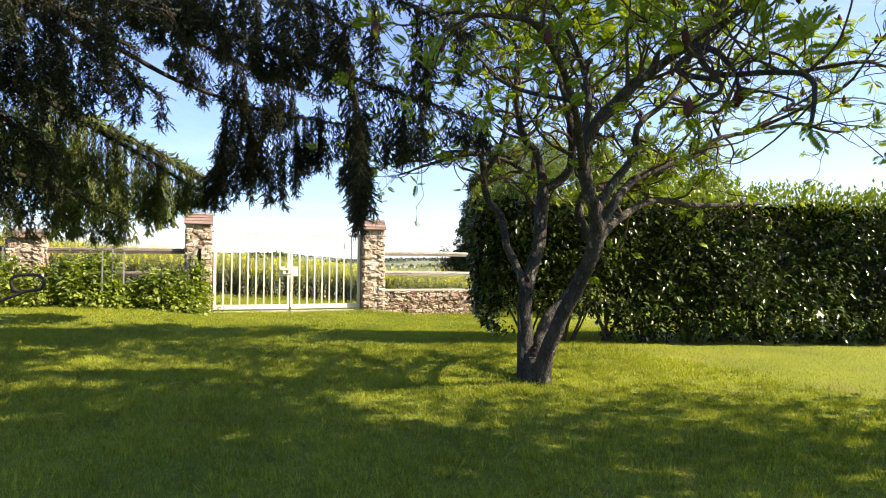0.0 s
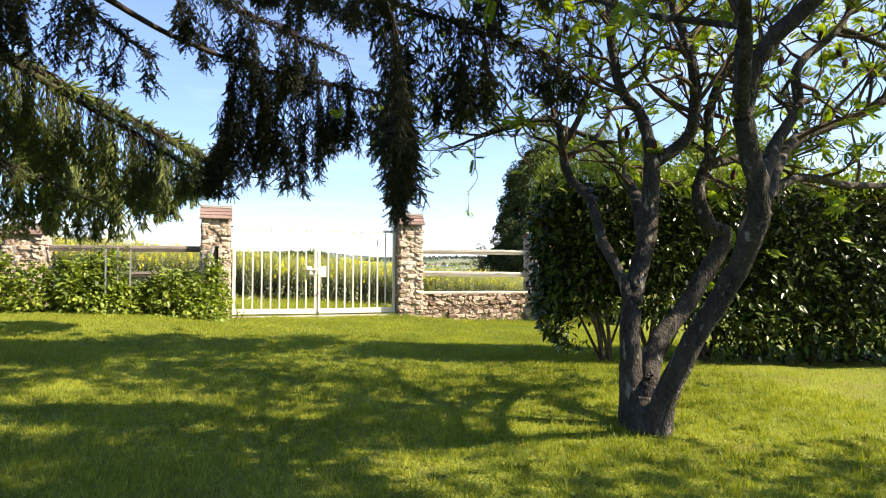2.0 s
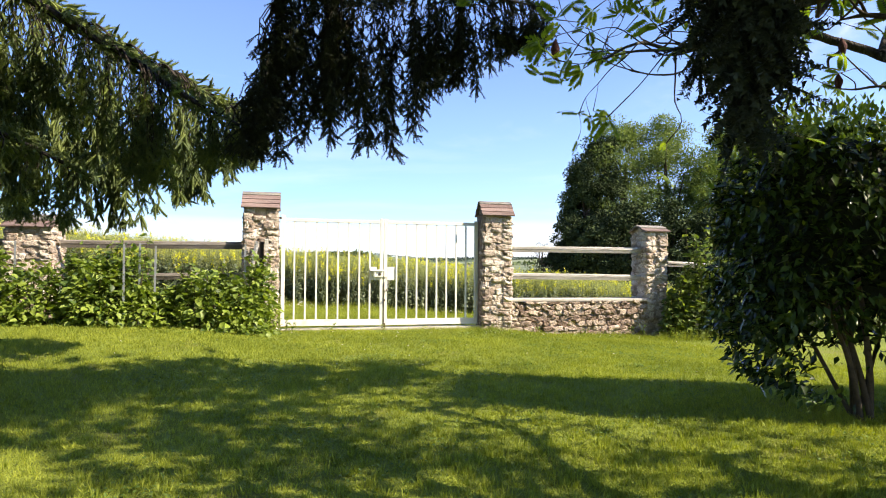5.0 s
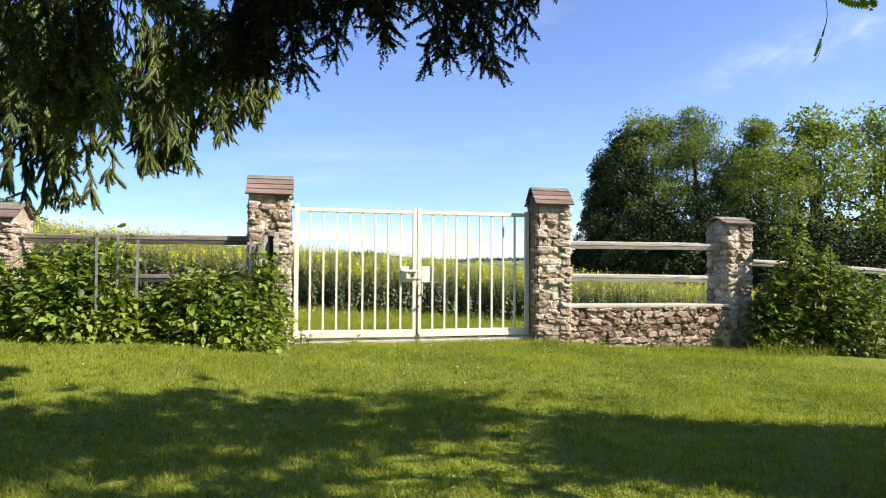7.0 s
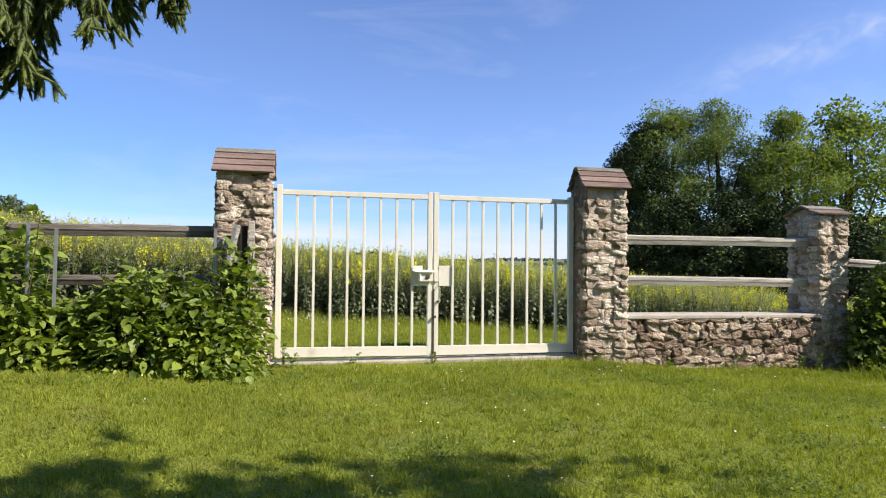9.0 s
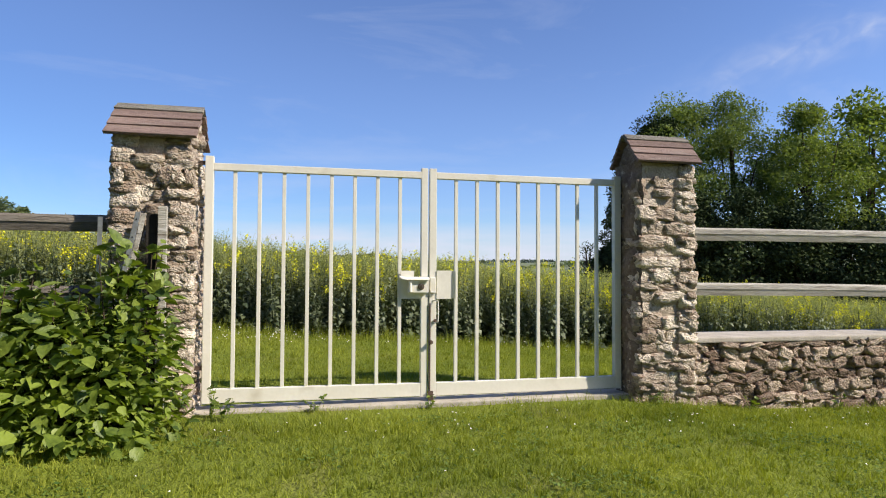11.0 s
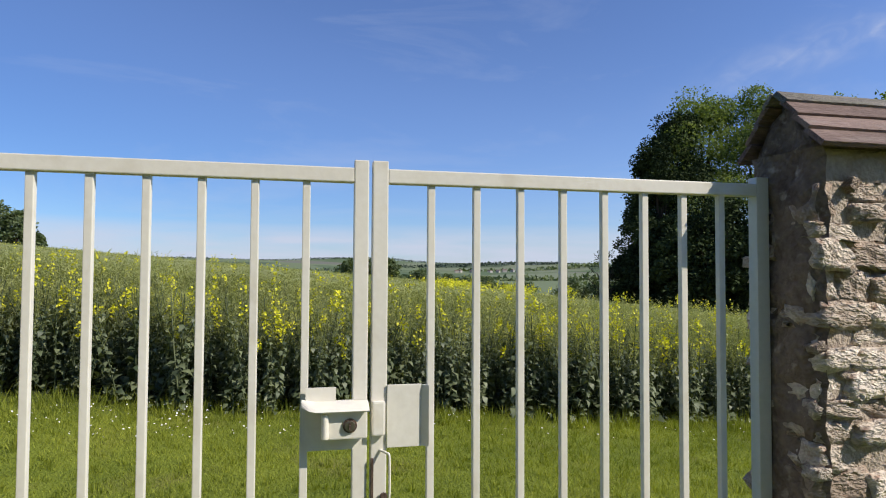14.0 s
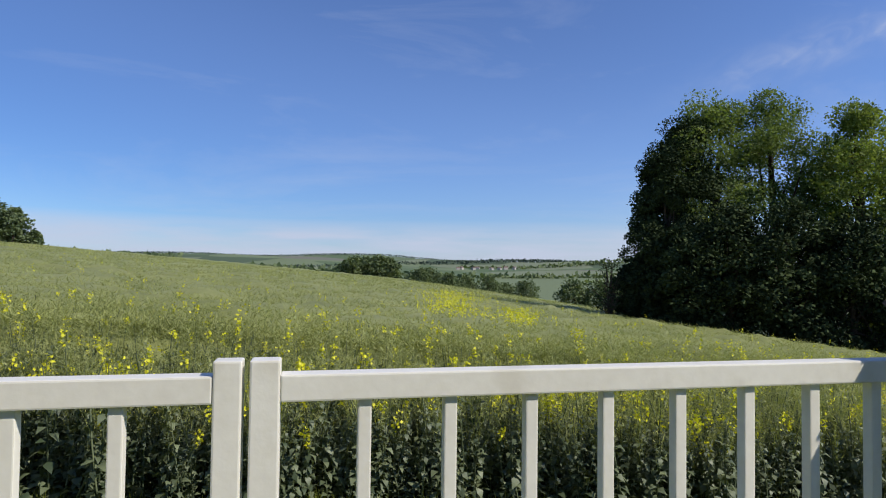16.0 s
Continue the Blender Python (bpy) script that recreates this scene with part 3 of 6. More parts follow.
def pillar(label, x0, x1, y0, y1, base, top, ridge, seed, boards=4, over=0.028, band=0.13, coated=()):
    """A rubble stone gate pillar with a little saddle roof of boards; the ridge runs along the fence."""
    ob = thing("stone_pillar", label, "pillar", ((x0 + x1) / 2, (y0 + y1) / 2, base), group="fence pillars")
    inv = Matrix.Translation(-ob.location)
    def add(name, bm, m, **k):
        bm.transform(inv)
        return part(name, bm, m, ob, **k)
    add("mortar_core", box(x0 + 0.022, y0 + 0.022, base - 0.12, x1 - 0.022, y1 - 0.022, top - 0.02), M_MORTAR, label="grey-brown lime mortar core")
    ym = (y0 + y1) / 2
    if band:
        add("collar", box(x0 + 0.02, y0 + 0.02, top - band, x1 - 0.02, y1 - 0.02, top), M_MORTAR, label="smooth mortar band under the cap", bevel=0.012)
    gable = bmesh.new()
    vs = [gable.verts.new((x, y, z)) for x in (x0 + 0.02, x1 - 0.02) for y, z in ((y0 + 0.015, top), (y1 - 0.015, top), (ym, ridge - 0.02))]
    for a in ((0, 1, 2), (3, 5, 4), (0, 3, 4, 1), (1, 4, 5, 2), (2, 5, 3, 0)):
        gable.faces.new([vs[i] for i in a])
    bmesh.ops.recalc_face_normals(gable, faces=gable.faces)
    if 2 in coated:
        bmesh.ops.subdivide_edges(gable, edges=gable.edges, cuts=5, use_grid_fill=True)
        for vert in gable.verts:
            vert.co.x += 0.03 * noise.noise(vert.co * 9) + 0.016 * noise.noise(vert.co * 23)
    add("gable", gable, M_POINTING if 2 in coated else M_MORTAR, smooth=2 in coated)
    ya, yb = y0 - 0.05, y1 + 0.012
    for sgn, ye in ((1, ya), (-1, yb)):
        drop = (ridge - top + 0.03)
        for k in range(boards):
            a, b = k / boards, min(1.0, (k + 1) / boards + 0.10)
            add("shingle", cap_board(x0 - over, x1 + over, ye + (ym - ye) * a, top - 0.03 + drop * a + 0.022, ye + (ym - ye) * b, top - 0.03 + drop * b + (0.0 if b < 1 else 0.004), 0.022), M_OLDSHINGLE if k == boards - 1 else M_SHINGLE, bevel=0.003)
    tz = top - band
    for k, (org, ac, out, w) in enumerate((((x0, y0, base - 0.08), (1, 0, 0), (0, -1, 0), x1 - x0), ((x1, y0, base - 0.08), (0, 1, 0), (1, 0, 0), y1 - y0), ((x0, y1, base - 0.08), (0, -1, 0), (-1, 0, 0), y1 - y0), ((x1, y1, base - 0.08), (-1, 0, 0), (0, 1, 0), x1 - x0))):
        seed += 1
        up = top if k in (1, 2) else tz
        if k in coated:
            # a face thickly pointed with mortar, worn and pitted
            coat = bmesh.new()
            bmesh.ops.create_grid(coat, x_segments=14, y_segments=60, size=0.5)
            for vert in coat.verts:
                a_, z_ = vert.co.x + 0.5, vert.co.y + 0.5
                p_ = Vector(org) + Vector(ac) * (w * a_) + Vector((0, 0, (top - base + 0.08) * z_))
                d_ = 0.012 + 0.030 * noise.noise(p_ * 7) + 0.018 * noise.noise(p_ * 19) - 0.05 * max(0.0, noise.noise(p_ * 11 + Vector((3, 1, 7))) - 0.32)
                edge_ = min(a_, 1 - a_) * w
                vert.co = p_ + Vector(out) * (d_ - 0.05 * max(0.0, 1 - edge_ / 0.05))
                if Vector(out).x < 0:
                    vert.co.x = max(vert.co.x, x0 - 0.022)
            add("pointing", coat, M_POINTING, label="thick brown lime pointing over rubble", smooth=True)
            continue
        stone_face(ob, Vector(org) - ob.location, ac, out, w, base - 0.08 - ob.location.z, up - ob.location.z, seed)
        if k in (1, 2) and ridge - top > 0.2:
            # stones of the gable, fewer towards the ridge
            for q, (fr, z0, z1) in enumerate(((0.70, top, top + 0.09), (0.40, top + 0.09, top + 0.165))):
                shift = Vector(ac) * (w * (1 - fr) / 2)
                stone_face(ob, Vector(org) + shift - ob.location, ac, out, w * fr, z0 - ob.location.z, z1 - ob.location.z, seed + 50 + q)
    return ob


pillar("tall rubble limestone gate pillar with red-brown board cap", -2.39, -1.86, 7.79, 8.31, 0.0, 1.89, 2.15, 100)
pillar("rubble limestone gate pillar with weathered brown board cap", 1.53, 2.06, 7.75, 8.13, -0.06, 1.87, 2.112, 200, coated=(2,))
pillar("lower rubble limestone fence pillar with mossy flat cap", 4.71, 5.15, 7.80, 8.30, -0.26, 1.66, 1.765, 300, boards=2, over=0.05, band=0.03)
pillar("rubble limestone fence pillar beside the raspberry canes", -5.64, -5.02, 7.80, 8.34, 0.18, 1.52, 1.70, 400, boards=2, band=0.03)

# low wall between two pillars
wall = thing("low_stone_wall", "low rubble stone wall with a cement coping", "wall", (3.4, 8.0, -0.2))
inv = Matrix.Translation(-wall.location)
core = box(2.06, 7.81, -0.40, 4.71, 8.20, 0.39)
core.transform(inv)
part("mortar_core", core, M_MORTAR, wall)
cope = skew_box(2.055, 4.72, 7.76, 8.22, lambda x: 0.385 - 0.004 * (x - 2), lambda x: 0.43 - 0.004 * (x - 2))
cope.transform(inv)
part("coping", cope, M_CEMENT, wall, "pale grey cement coping", bevel=0.012)
stone_face(wall, Vector((2.05, 7.76, -0.36)) - wall.location, (1, 0, 0), (0, -1, 0), 2.68, -0.36 + 0.2, 0.385 + 0.2, 501, (0.075, 0.165), (0.085, 0.24), BROWN_STONES, 0.42, 0.97)
stone_face(wall, Vector((4.72, 8.24, -0.30)) - wall.location, (-1, 0, 0), (0, 1, 0), 2.66, -0.30 + 0.2, 0.385 + 0.2, 502, (0.10, 0.2), (0.14, 0.34), BROWN_STONES, 0.3)


def rail(label, x0, x1, z0, z1, y, tall=0.10, thick=0.07):
    """A sawn fence rail with a worn top, undercut below."""
    ob = thing("fence_rail", label, "fence rail", ((x0 + x1) / 2, y, (z0 + z1) / 2), group="fence rails")
    bm = bmesh.new()
    n = 14
    rows = []
    for k in range(n + 1):
        t = k / n
        x, z = x0 + (x1 - x0) * t, z0 + (z1 - z0) * t
        w = 0.002 * math.sin(k * 1.3 + x0) + R.uniform(-0.0022, 0.0022)
        rows.append([bm.verts.new((x - ob.location.x, dy + w * 0.6, z + dz + w - ob.location.z)) for dy, dz in ((-thick * 0.16, -tall / 2), (-thick * 0.42, -tall * 0.02), (-thick / 2, tall * 0.02), (-thick / 2, tall * 0.36), (-thick * 0.3, tall / 2), (thick * 0.3, tall / 2), (thick / 2, tall * 0.36), (thick / 2, -tall / 2))])
    for a, b in zip(rows, rows[1:]):
        for i in range(8):
            bm.faces.new((a[i], a[(i + 1) % 8], b[(i + 1) % 8], b[i]))
    bm.faces.new(rows[0])
    bm.faces.new(rows[-1][::-1])
    bmesh.ops.recalc_face_normals(bm, faces=bm.faces)
    part("beam", bm, M_OLDRAIL if x1 < 0 else M_RAIL, ob)
    return ob


rail("weathered grey wooden top rail between stone pillars", 2.03, 4.73, 1.305, 1.31, 7.98, 0.11)
rail("weathered grey wooden lower rail above the low wall", 2.03, 4.73, 0.83, 0.80, 7.98, 0.11)
rail("dark weathered wooden top rail behind raspberry canes", -4.97, -2.36, 1.29, 1.30, 8.0, 0.115)
rail("dark weathered wooden lower rail behind raspberry canes", -4.97, -2.36, 0.81, 0.81, 8.0)
rail("dark weathered wooden top rail beyond the pillar", -9.5, -5.53, 1.42, 1.29, 8.03)
rail("dark weathered wooden lower rail beyond the pillar", -9.5, -5.53, 0.97, 0.82, 8.03)
rail("weathered grey wooden rail above a dark shrub", 5.12, 9.5, 1.08, 0.85, 8.02)

# threshold under the gate
sill = skew_box(-1.87, 1.54, 7.89, 8.14, lambda x: -0.2, lambda x: -0.035)
tagged(part("threshold", sill, M_CEMENT, bevel=0.01), "pale concrete threshold strip under the gate", "threshold", kind="structure")


# ---- gate ----
def gate_low(x):
    return 0.0 + 0.008 * max(-0.14 - x, 0.0)


def gate_top(x):
    return 1.752 + 0.002 * max(-0.14 - x, 0.0)


GY = 8.0


def gate_leaf(label, x0, x1, bars, hinge_left, mid):
    """A steel gate leaf: two stiles, two rails and eight bars."""
    hx = x0 if hinge_left else x1
    ob = thing("gate_leaf", label, "gate", (hx, GY, 0), group="leaves of the gate")
    inv = Matrix.Translation((-hx, -GY, 0))
    def add(name, bm, parent=ob, m=M_CREAM, label="", bevel=0.004):
        bm.transform(inv)
        return part(name, bm, m, parent, label, bevel=bevel)
    w0, w1 = (0.058, mid) if hinge_left else (mid, 0.058)
    for k, (x, w) in enumerate(((x0, w0), (x1 - w1, w1))):
        up = 0.05 if hinge_left and k == 0 else 0.028
        add("stile", skew_box(x, x + w, GY - 0.026, GY + 0.026, lambda q: gate_low(q) - 0.004, lambda q: gate_top(q) + up))
    add("top_rail", skew_box(x0 + w0, x1 - w1, GY - 0.0245, GY + 0.0245, lambda q: gate_top(q) - 0.052, gate_top))
    add("bottom_rail", skew_box(x0 + w0, x1 - w1, GY - 0.0245, GY + 0.0245, lambda q: gate_low(q) - 0.0, lambda q: gate_low(q) + 0.10))
    for x in bars:
        add("bar", skew_box(x - 0.0135, x + 0.0135, GY - 0.0135, GY + 0.0135, lambda q: gate_low(q) + 0.09, lambda q: gate_top(q) - 0.045), bevel=0.003)
    return ob, add


left_leaf, add_left = gate_leaf("cream-painted steel gate leaf with a lock box, closed", -1.81, -0.158, [-1.603 + 0.1751 * k for k in range(8)], True, 0.052)
right_leaf, add_right = gate_leaf("cream-painted steel gate leaf with a blank plate, closed", -0.144, 1.505, [0.074 + 0.1739 * k for k in range(8)], False, 0.056)

# lock box with a hood, a back plate and a keyhole
plate = box(-0.372, GY - 0.034, 0.757, -0.205, GY - 0.0275, 0.928)
box(-0.372, GY - 0.0338, 0.926, -0.268, GY - 0.0277, 0.974, plate)
add_left("lock_plate", plate, bevel=0)
lock = add_left("lock_box", box(-0.318, GY - 0.085, 0.805, -0.162, GY - 0.034, 0.905), bevel=0.005)
# a bent sheet that droops at its front and at its free end
hood = bmesh.new()
grid = []
for i in range(11):
    row = []
    for k in range(7):
        u, a = i / 10, k / 6
        x = -0.385 + 0.228 * u
        reach = 0.078 * (1 - 0.55 * max(0.0, 1 - u / 0.22) ** 2)
        row.append(hood.verts.new((x, GY - 0.034 - reach * a, 0.926 - 0.020 * a ** 2.5 + 0.010 * max(0.0, 1 - u / 0.25) ** 2)))
    grid.append(row)
for p, q in zip(grid, grid[1:]):
    for k in range(6):
        hood.faces.new((p[k], p[k + 1], q[k + 1], q[k]))
bmesh.ops.recalc_face_normals(hood, faces=hood.faces)
bmesh.ops.solidify(hood, geom=hood.faces[:], thickness=0.005)
bmesh.ops.recalc_face_normals(hood, faces=hood.faces)
add_left("lock_hood", hood, label="curved rain hood over the lock", bevel=0)


def disc(x, y, z, r, depth, sides=20):
    bm = bmesh.new()
    bmesh.ops.create_cone(bm, cap_ends=True, segments=sides, radius1=r, radius2=r, depth=depth, matrix=Matrix.Translation((x, y, z)) @ Matrix.Rotation(radians(90), 4, "X"))
    return bm


add_left("lock_rosette", disc(-0.222, GY - 0.087, 0.852, 0.0245, 0.008, 24), parent=lock, m=M_RUST, label="dark ring round the lock cylinder", bevel=0.001)
add_left("lock_cylinder", disc(-0.222, GY - 0.092, 0.852, 0.018, 0.010), parent=lock, m=M_BRASS, label="round tarnished lock cylinder", bevel=0.001)
add_left("keyhole", box(-0.2255, GY - 0.1005, 0.840, -0.2185, GY - 0.0965, 0.864), parent=lock, m=M_RUST, bevel=0)
catch = bmesh.new()
bmesh.ops.create_cone(catch, cap_ends=True, segments=14, radius1=0.014, radius2=0.012, depth=0.086, matrix=Matrix.Translation((-0.306, GY - 0.088, 0.853)))
add_left("latch_catch", catch, parent=lock, label="upright half-round catch with rubbed paint", bevel=0.003)
strike = box(-0.088, GY - 0.034, 0.754, 0.036, GY - 0.0275, 0.976)
# right strip turned forward, a shape added so that it lies in shade
turned = box(0.036, GY - 0.034, 0.756, 0.060, GY - 0.0275, 0.974)
for vert in turned.verts:
    vert.co.y -= 0.020 * (vert.co.x > 0.05)
add_right("strike_plate", strike, label="blank cream steel plate", bevel=0.002)
add_right("plate_edge", turned, label="plate's right strip, turned forward to lie in shade", bevel=0.001)
add_right("keeper", box(-0.142, GY - 0.05, 0.800, -0.096, GY - 0.026, 0.922), bevel=0.007)
add_right("wire_loop", disc(-0.098, GY - 0.036, 0.585, 0.014, 0.008, 12), m=M_RUST, label="rusty wire loop on the pull handle", bevel=0.002)
hd = smooth_path([(-0.112, GY - 0.026, 0.745, 0.0045), (-0.092, GY - 0.055, 0.742, 0.0045), (-0.082, GY - 0.064, 0.725, 0.0045), (-0.082, GY - 0.064, 0.59, 0.0045), (-0.092, GY - 0.055, 0.572, 0.0045), (-0.112, GY - 0.026, 0.567, 0.0045)])
hv_, hf_ = tube_np(hd, 8)
hv_ = hv_ - np.array([1.505, GY, 0])
part("pull_handle", mesh_np("pull_handle", hv_, hf_, M_CREAM, True), M_CREAM, right_leaf)
# bolt kept thin and dark: it also stands in for the shaded gap
add_right("drop_bolt", box(-0.145, GY - 0.040, 0.02, -0.135, GY - 0.027, 0.72), m=M_RUST, label="rusty drop bolt, also the dark of the leaf gap", bevel=0.002)
add_right("bolt_knob", disc(-0.135, GY - 0.05, 0.42, 0.016, 0.03, 10), m=M_RUST, bevel=0.002)
add_right("bolt_foot", box(-0.154, GY - 0.05, -0.03, -0.114, GY - 0.027, 0.04), m=M_RUST, bevel=0.002)
for z in (0.25, 1.74):
    add_left("hinge", box(-1.88, GY - 0.012, z, -1.80, GY + 0.012, z + 0.03), m=M_RUST, label="rusty hinge pin", bevel=0.002)
for z in (0.25, 1.60):
    add_right("hinge", box(1.49, GY - 0.012, z, 1.55, GY + 0.012, z + 0.03), m=M_RUST, label="rusty hinge pin", bevel=0.002)


# ---- stakes and old boards beside the left pillar ----
def stake(x, y, top, lean=0.0):
    ob = thing("metal_stake", "galvanised angle-steel stake among raspberry canes", "stake", (x, y, float(ground_z(x, y))), group="raspberry stakes")
    bm = bmesh.new()
    h = top - ob.location.z
    prof = ((0, 0), (0.026, 0), (0.026, 0.004), (0.004, 0.004), (0.004, 0.026), (0, 0.026))
    a = [bm.verts.new((u - 0.013, w_, -0.1)) for u, w_ in prof]
    b = [bm.verts.new((u - 0.013 + lean, w_, h)) for u, w_ in prof]
    for i in range(6):
        bm.faces.new((a[i], a[(i + 1) % 6], b[(i + 1) % 6], b[i]))
    bm.faces.new(b); bm.faces.new(a[::-1])
    bmesh.ops.recalc_face_normals(bm, faces=bm.faces)
    part("angle_bar", bm, M_STEEL, ob)


for sx, sy, st, sl in ((-3.47, 6.9, 1.25, 0.01), (-3.66, 6.9, 1.29, 0.0), (-2.335, 7.4, 1.30, 0.012), (-3.80, 6.7, 1.26, -0.01), (-5.30, 7.3, 1.30, 0.0), (-5.55, 7.25, 1.32, 0.01)):
    stake(sx, sy, st, sl)

def slat(x0, z0, x1, z1, y, wide, thick, material, name, label, category):
    """A leaning board or bar from its foot to its top, set into the ground."""
    ob = thing(name, label, category, (x0, y, z0))
    bm = box(-wide / 2, -thick / 2, -0.02, wide / 2, thick / 2, 1.0)
    for vert in bm.verts:
        vert.co.x += (x1 - x0) * max(vert.co.z, 0)
        vert.co.z *= z1 - z0
    part("bar", bm, material, ob, bevel=0.003)
    return ob


lean = (-2.18 - -2.23) / (1.36 - 1.11)
foot = -2.23 - lean * (1.11 - 0.05)
steel = slat(foot, 0.05, -2.18, 1.36, 7.69, 0.034, 0.005, M_STEEL, "metal_stake", "pale perforated steel bar leaning on the stone pillar", "stake")
for k in range(9):
    z = 0.30 + k * 0.12
    part("bolt_hole", disc(lean * z, -0.003, z, 0.006, 0.004, 10), M_RUBBER, steel)
slat(-2.19 - lean * 1.12, 0.05, -2.15, 1.35, 7.71, 0.03, 0.02, M_RAIL, "wooden_stake", "thin grey weathered stake beside a steel bar", "stake")
slat(-2.03, 0.05, -2.03, 1.4, 7.70, 0.055, 0.035, M_RAIL, "wooden_post", "weathered grey wooden post against the stone pillar", "post")
# flat dark panel in place of the dark gap between slat and post
slat((-2.14 + -2.07) / 2, 0.05, (-2.14 + -2.07) / 2, 1.35, 7.735, -2.07 - -2.14, 0.02, M_GAPPANEL, "gap_panel", "dark panel in the gap between post and slat", "board")


# ---- raspberry canes ----
def bush(name, label, category, spots, count, leaf, material, seed, stems=0, broad=True, sink=0.0):
    """A shrub: leaves over several mounds (x, y, rx, ry, height), with canes inside."""
    g = np.random.default_rng(seed)
    x0, y0 = np.mean([s[0] for s in spots]), np.mean([s[1] for s in spots])
    base = Vector((x0, y0, float(ground_z(x0, y0))))
    ob = thing(name, label, category, base)
    area = np.array([s[2] * s[3] * s[4] for s in spots]) ** 0.67
    num = (count * area / area.sum()).astype(int)
    P, A, cores, canes = [], [], [], []
    for (cx, cy, rx, ry, h), k in zip(spots, num):
        u = unit(k, g)
        u[:, 2] = np.abs(u[:, 2])
        rad = (0.62 + 0.42 * g.random(k) ** 0.6)[:, None] * np.where(g.random(k) < 0.25, g.uniform(0.45, 0.9, k), 1.0)[:, None]
        lump = 1 + 0.12 * np.sin(u[:, :1] * 7 + cx * 3) * np.cos(u[:, 1:2] * 6 + u[:, 2:] * 5)
        p = u * rad * lump * np.array([rx, ry, h])
        gz = ground_z(p[:, 0] + cx, p[:, 1] + cy)
        P.append(np.stack([p[:, 0] + cx, p[:, 1] + cy, gz + 0.02 + p[:, 2]], -1))
        A.append(u * np.array([1, 1, 0.35]) + g.normal(0, 0.45, (k, 3)) + np.array([0, 0, -0.35]))
        for _ in range(stems):
            a, b = g.uniform(-0.6, 0.6) * rx, g.uniform(-0.6, 0.6) * ry
            gz0 = float(ground_z(cx, cy))
            tip = g.uniform(0.85, 1.14)
            line = smooth_path([(cx + a * 0.6, cy + b * 0.6, gz0 + h * 0.4, 0), (cx + a * 0.9, cy + b * 0.9, gz0 + h * 0.75, 0), (cx + a * 1.2, cy + b * 1.1, gz0 + h * tip, 0)], 6)[:, :3]
            line = np.repeat(line, 2, 0) + g.normal(0, 0.02, (len(line) * 2, 3))
            P.append(line)
            A.append(g.normal(0, 1, line.shape) * np.array([1, 1, 0.3]) + np.array([0, 0, -0.2]))
            canes.append(tube_np(smooth_path([(cx + a * 0.6, cy + b * 0.6, float(ground_z(cx, cy)) - 0.03, 0.006), (cx + a * 0.85, cy + b * 0.85, float(ground_z(cx, cy)) + h * 0.5, 0.005), (cx + a * 1.2, cy + b * 1.1, float(ground_z(cx, cy)) + h * tip, 0.003)], 3), 5))
    P, A = np.vstack(P), np.vstack(A)
    v, f = scatter(ROUND_V, ROUND_F, P, A, g.uniform(-0.8, 0.8, len(P)), leaf * (0.5 + 1.1 * g.random(len(P)) ** 2.2))
    off = np.array(base)
    part("foliage", mesh_np("foliage", v - off, f, material), material, ob)
    if canes:
        v, f = joined(canes)
        part("cane", mesh_np("cane", v - off, f, M_TWIG, True), M_TWIG, ob)["kind"] = "stuff"
    return ob


bush("raspberry_bush", "leafy green raspberry canes against the fence", "bush", [(-2.12, 7.38, 0.30, 0.33, 1.06), (-2.40, 7.10, 0.45, 0.40, 0.70), (-2.86, 7.05, 0.42, 0.42, 0.80), (-2.6, 7.3, 0.4, 0.3, 0.80), (-3.28, 7.15, 0.34, 0.36, 0.52)], 5000, 0.078, M_BUSH, 21, 9)
bush("raspberry_bush", "tall leafy raspberry canes with steel stakes in them", "bush", [(-3.85, 7.05, 0.42, 0.42, 1.05), (-4.3, 7.0, 0.40, 0.4, 0.95), (-4.15, 6.8, 0.42, 0.4, 0.80), (-3.62, 6.9, 0.24, 0.30, 0.5)], 4000, 0.078, M_BUSH, 22, 9)
bush("raspberry_bush", "bright green raspberry canes before a stone pillar", "bush", [(-4.85, 6.95, 0.55, 0.5, 0.76), (-5.5, 6.85, 0.65, 0.5, 0.85), (-6.3, 6.85, 0.7, 0.5, 0.98), (-7.2, 6.9, 0.8, 0.5, 1.05)], 5600, 0.080, M_BUSH, 23, 9)
bush("shrub", "dark green shrub at the end of the stone wall", "shrub", [(5.30, 7.5, 0.28, 0.26, 1.2), (5.65, 7.45, 0.36, 0.36, 1.80), (6.1, 7.35, 0.45, 0.42, 1.5), (6.6, 7.25, 0.6, 0.5, 1.2), (5.06, 7.5, 0.22, 0.2, 0.75)], 8600, 0.075, M_SHRUB, 24, 10)


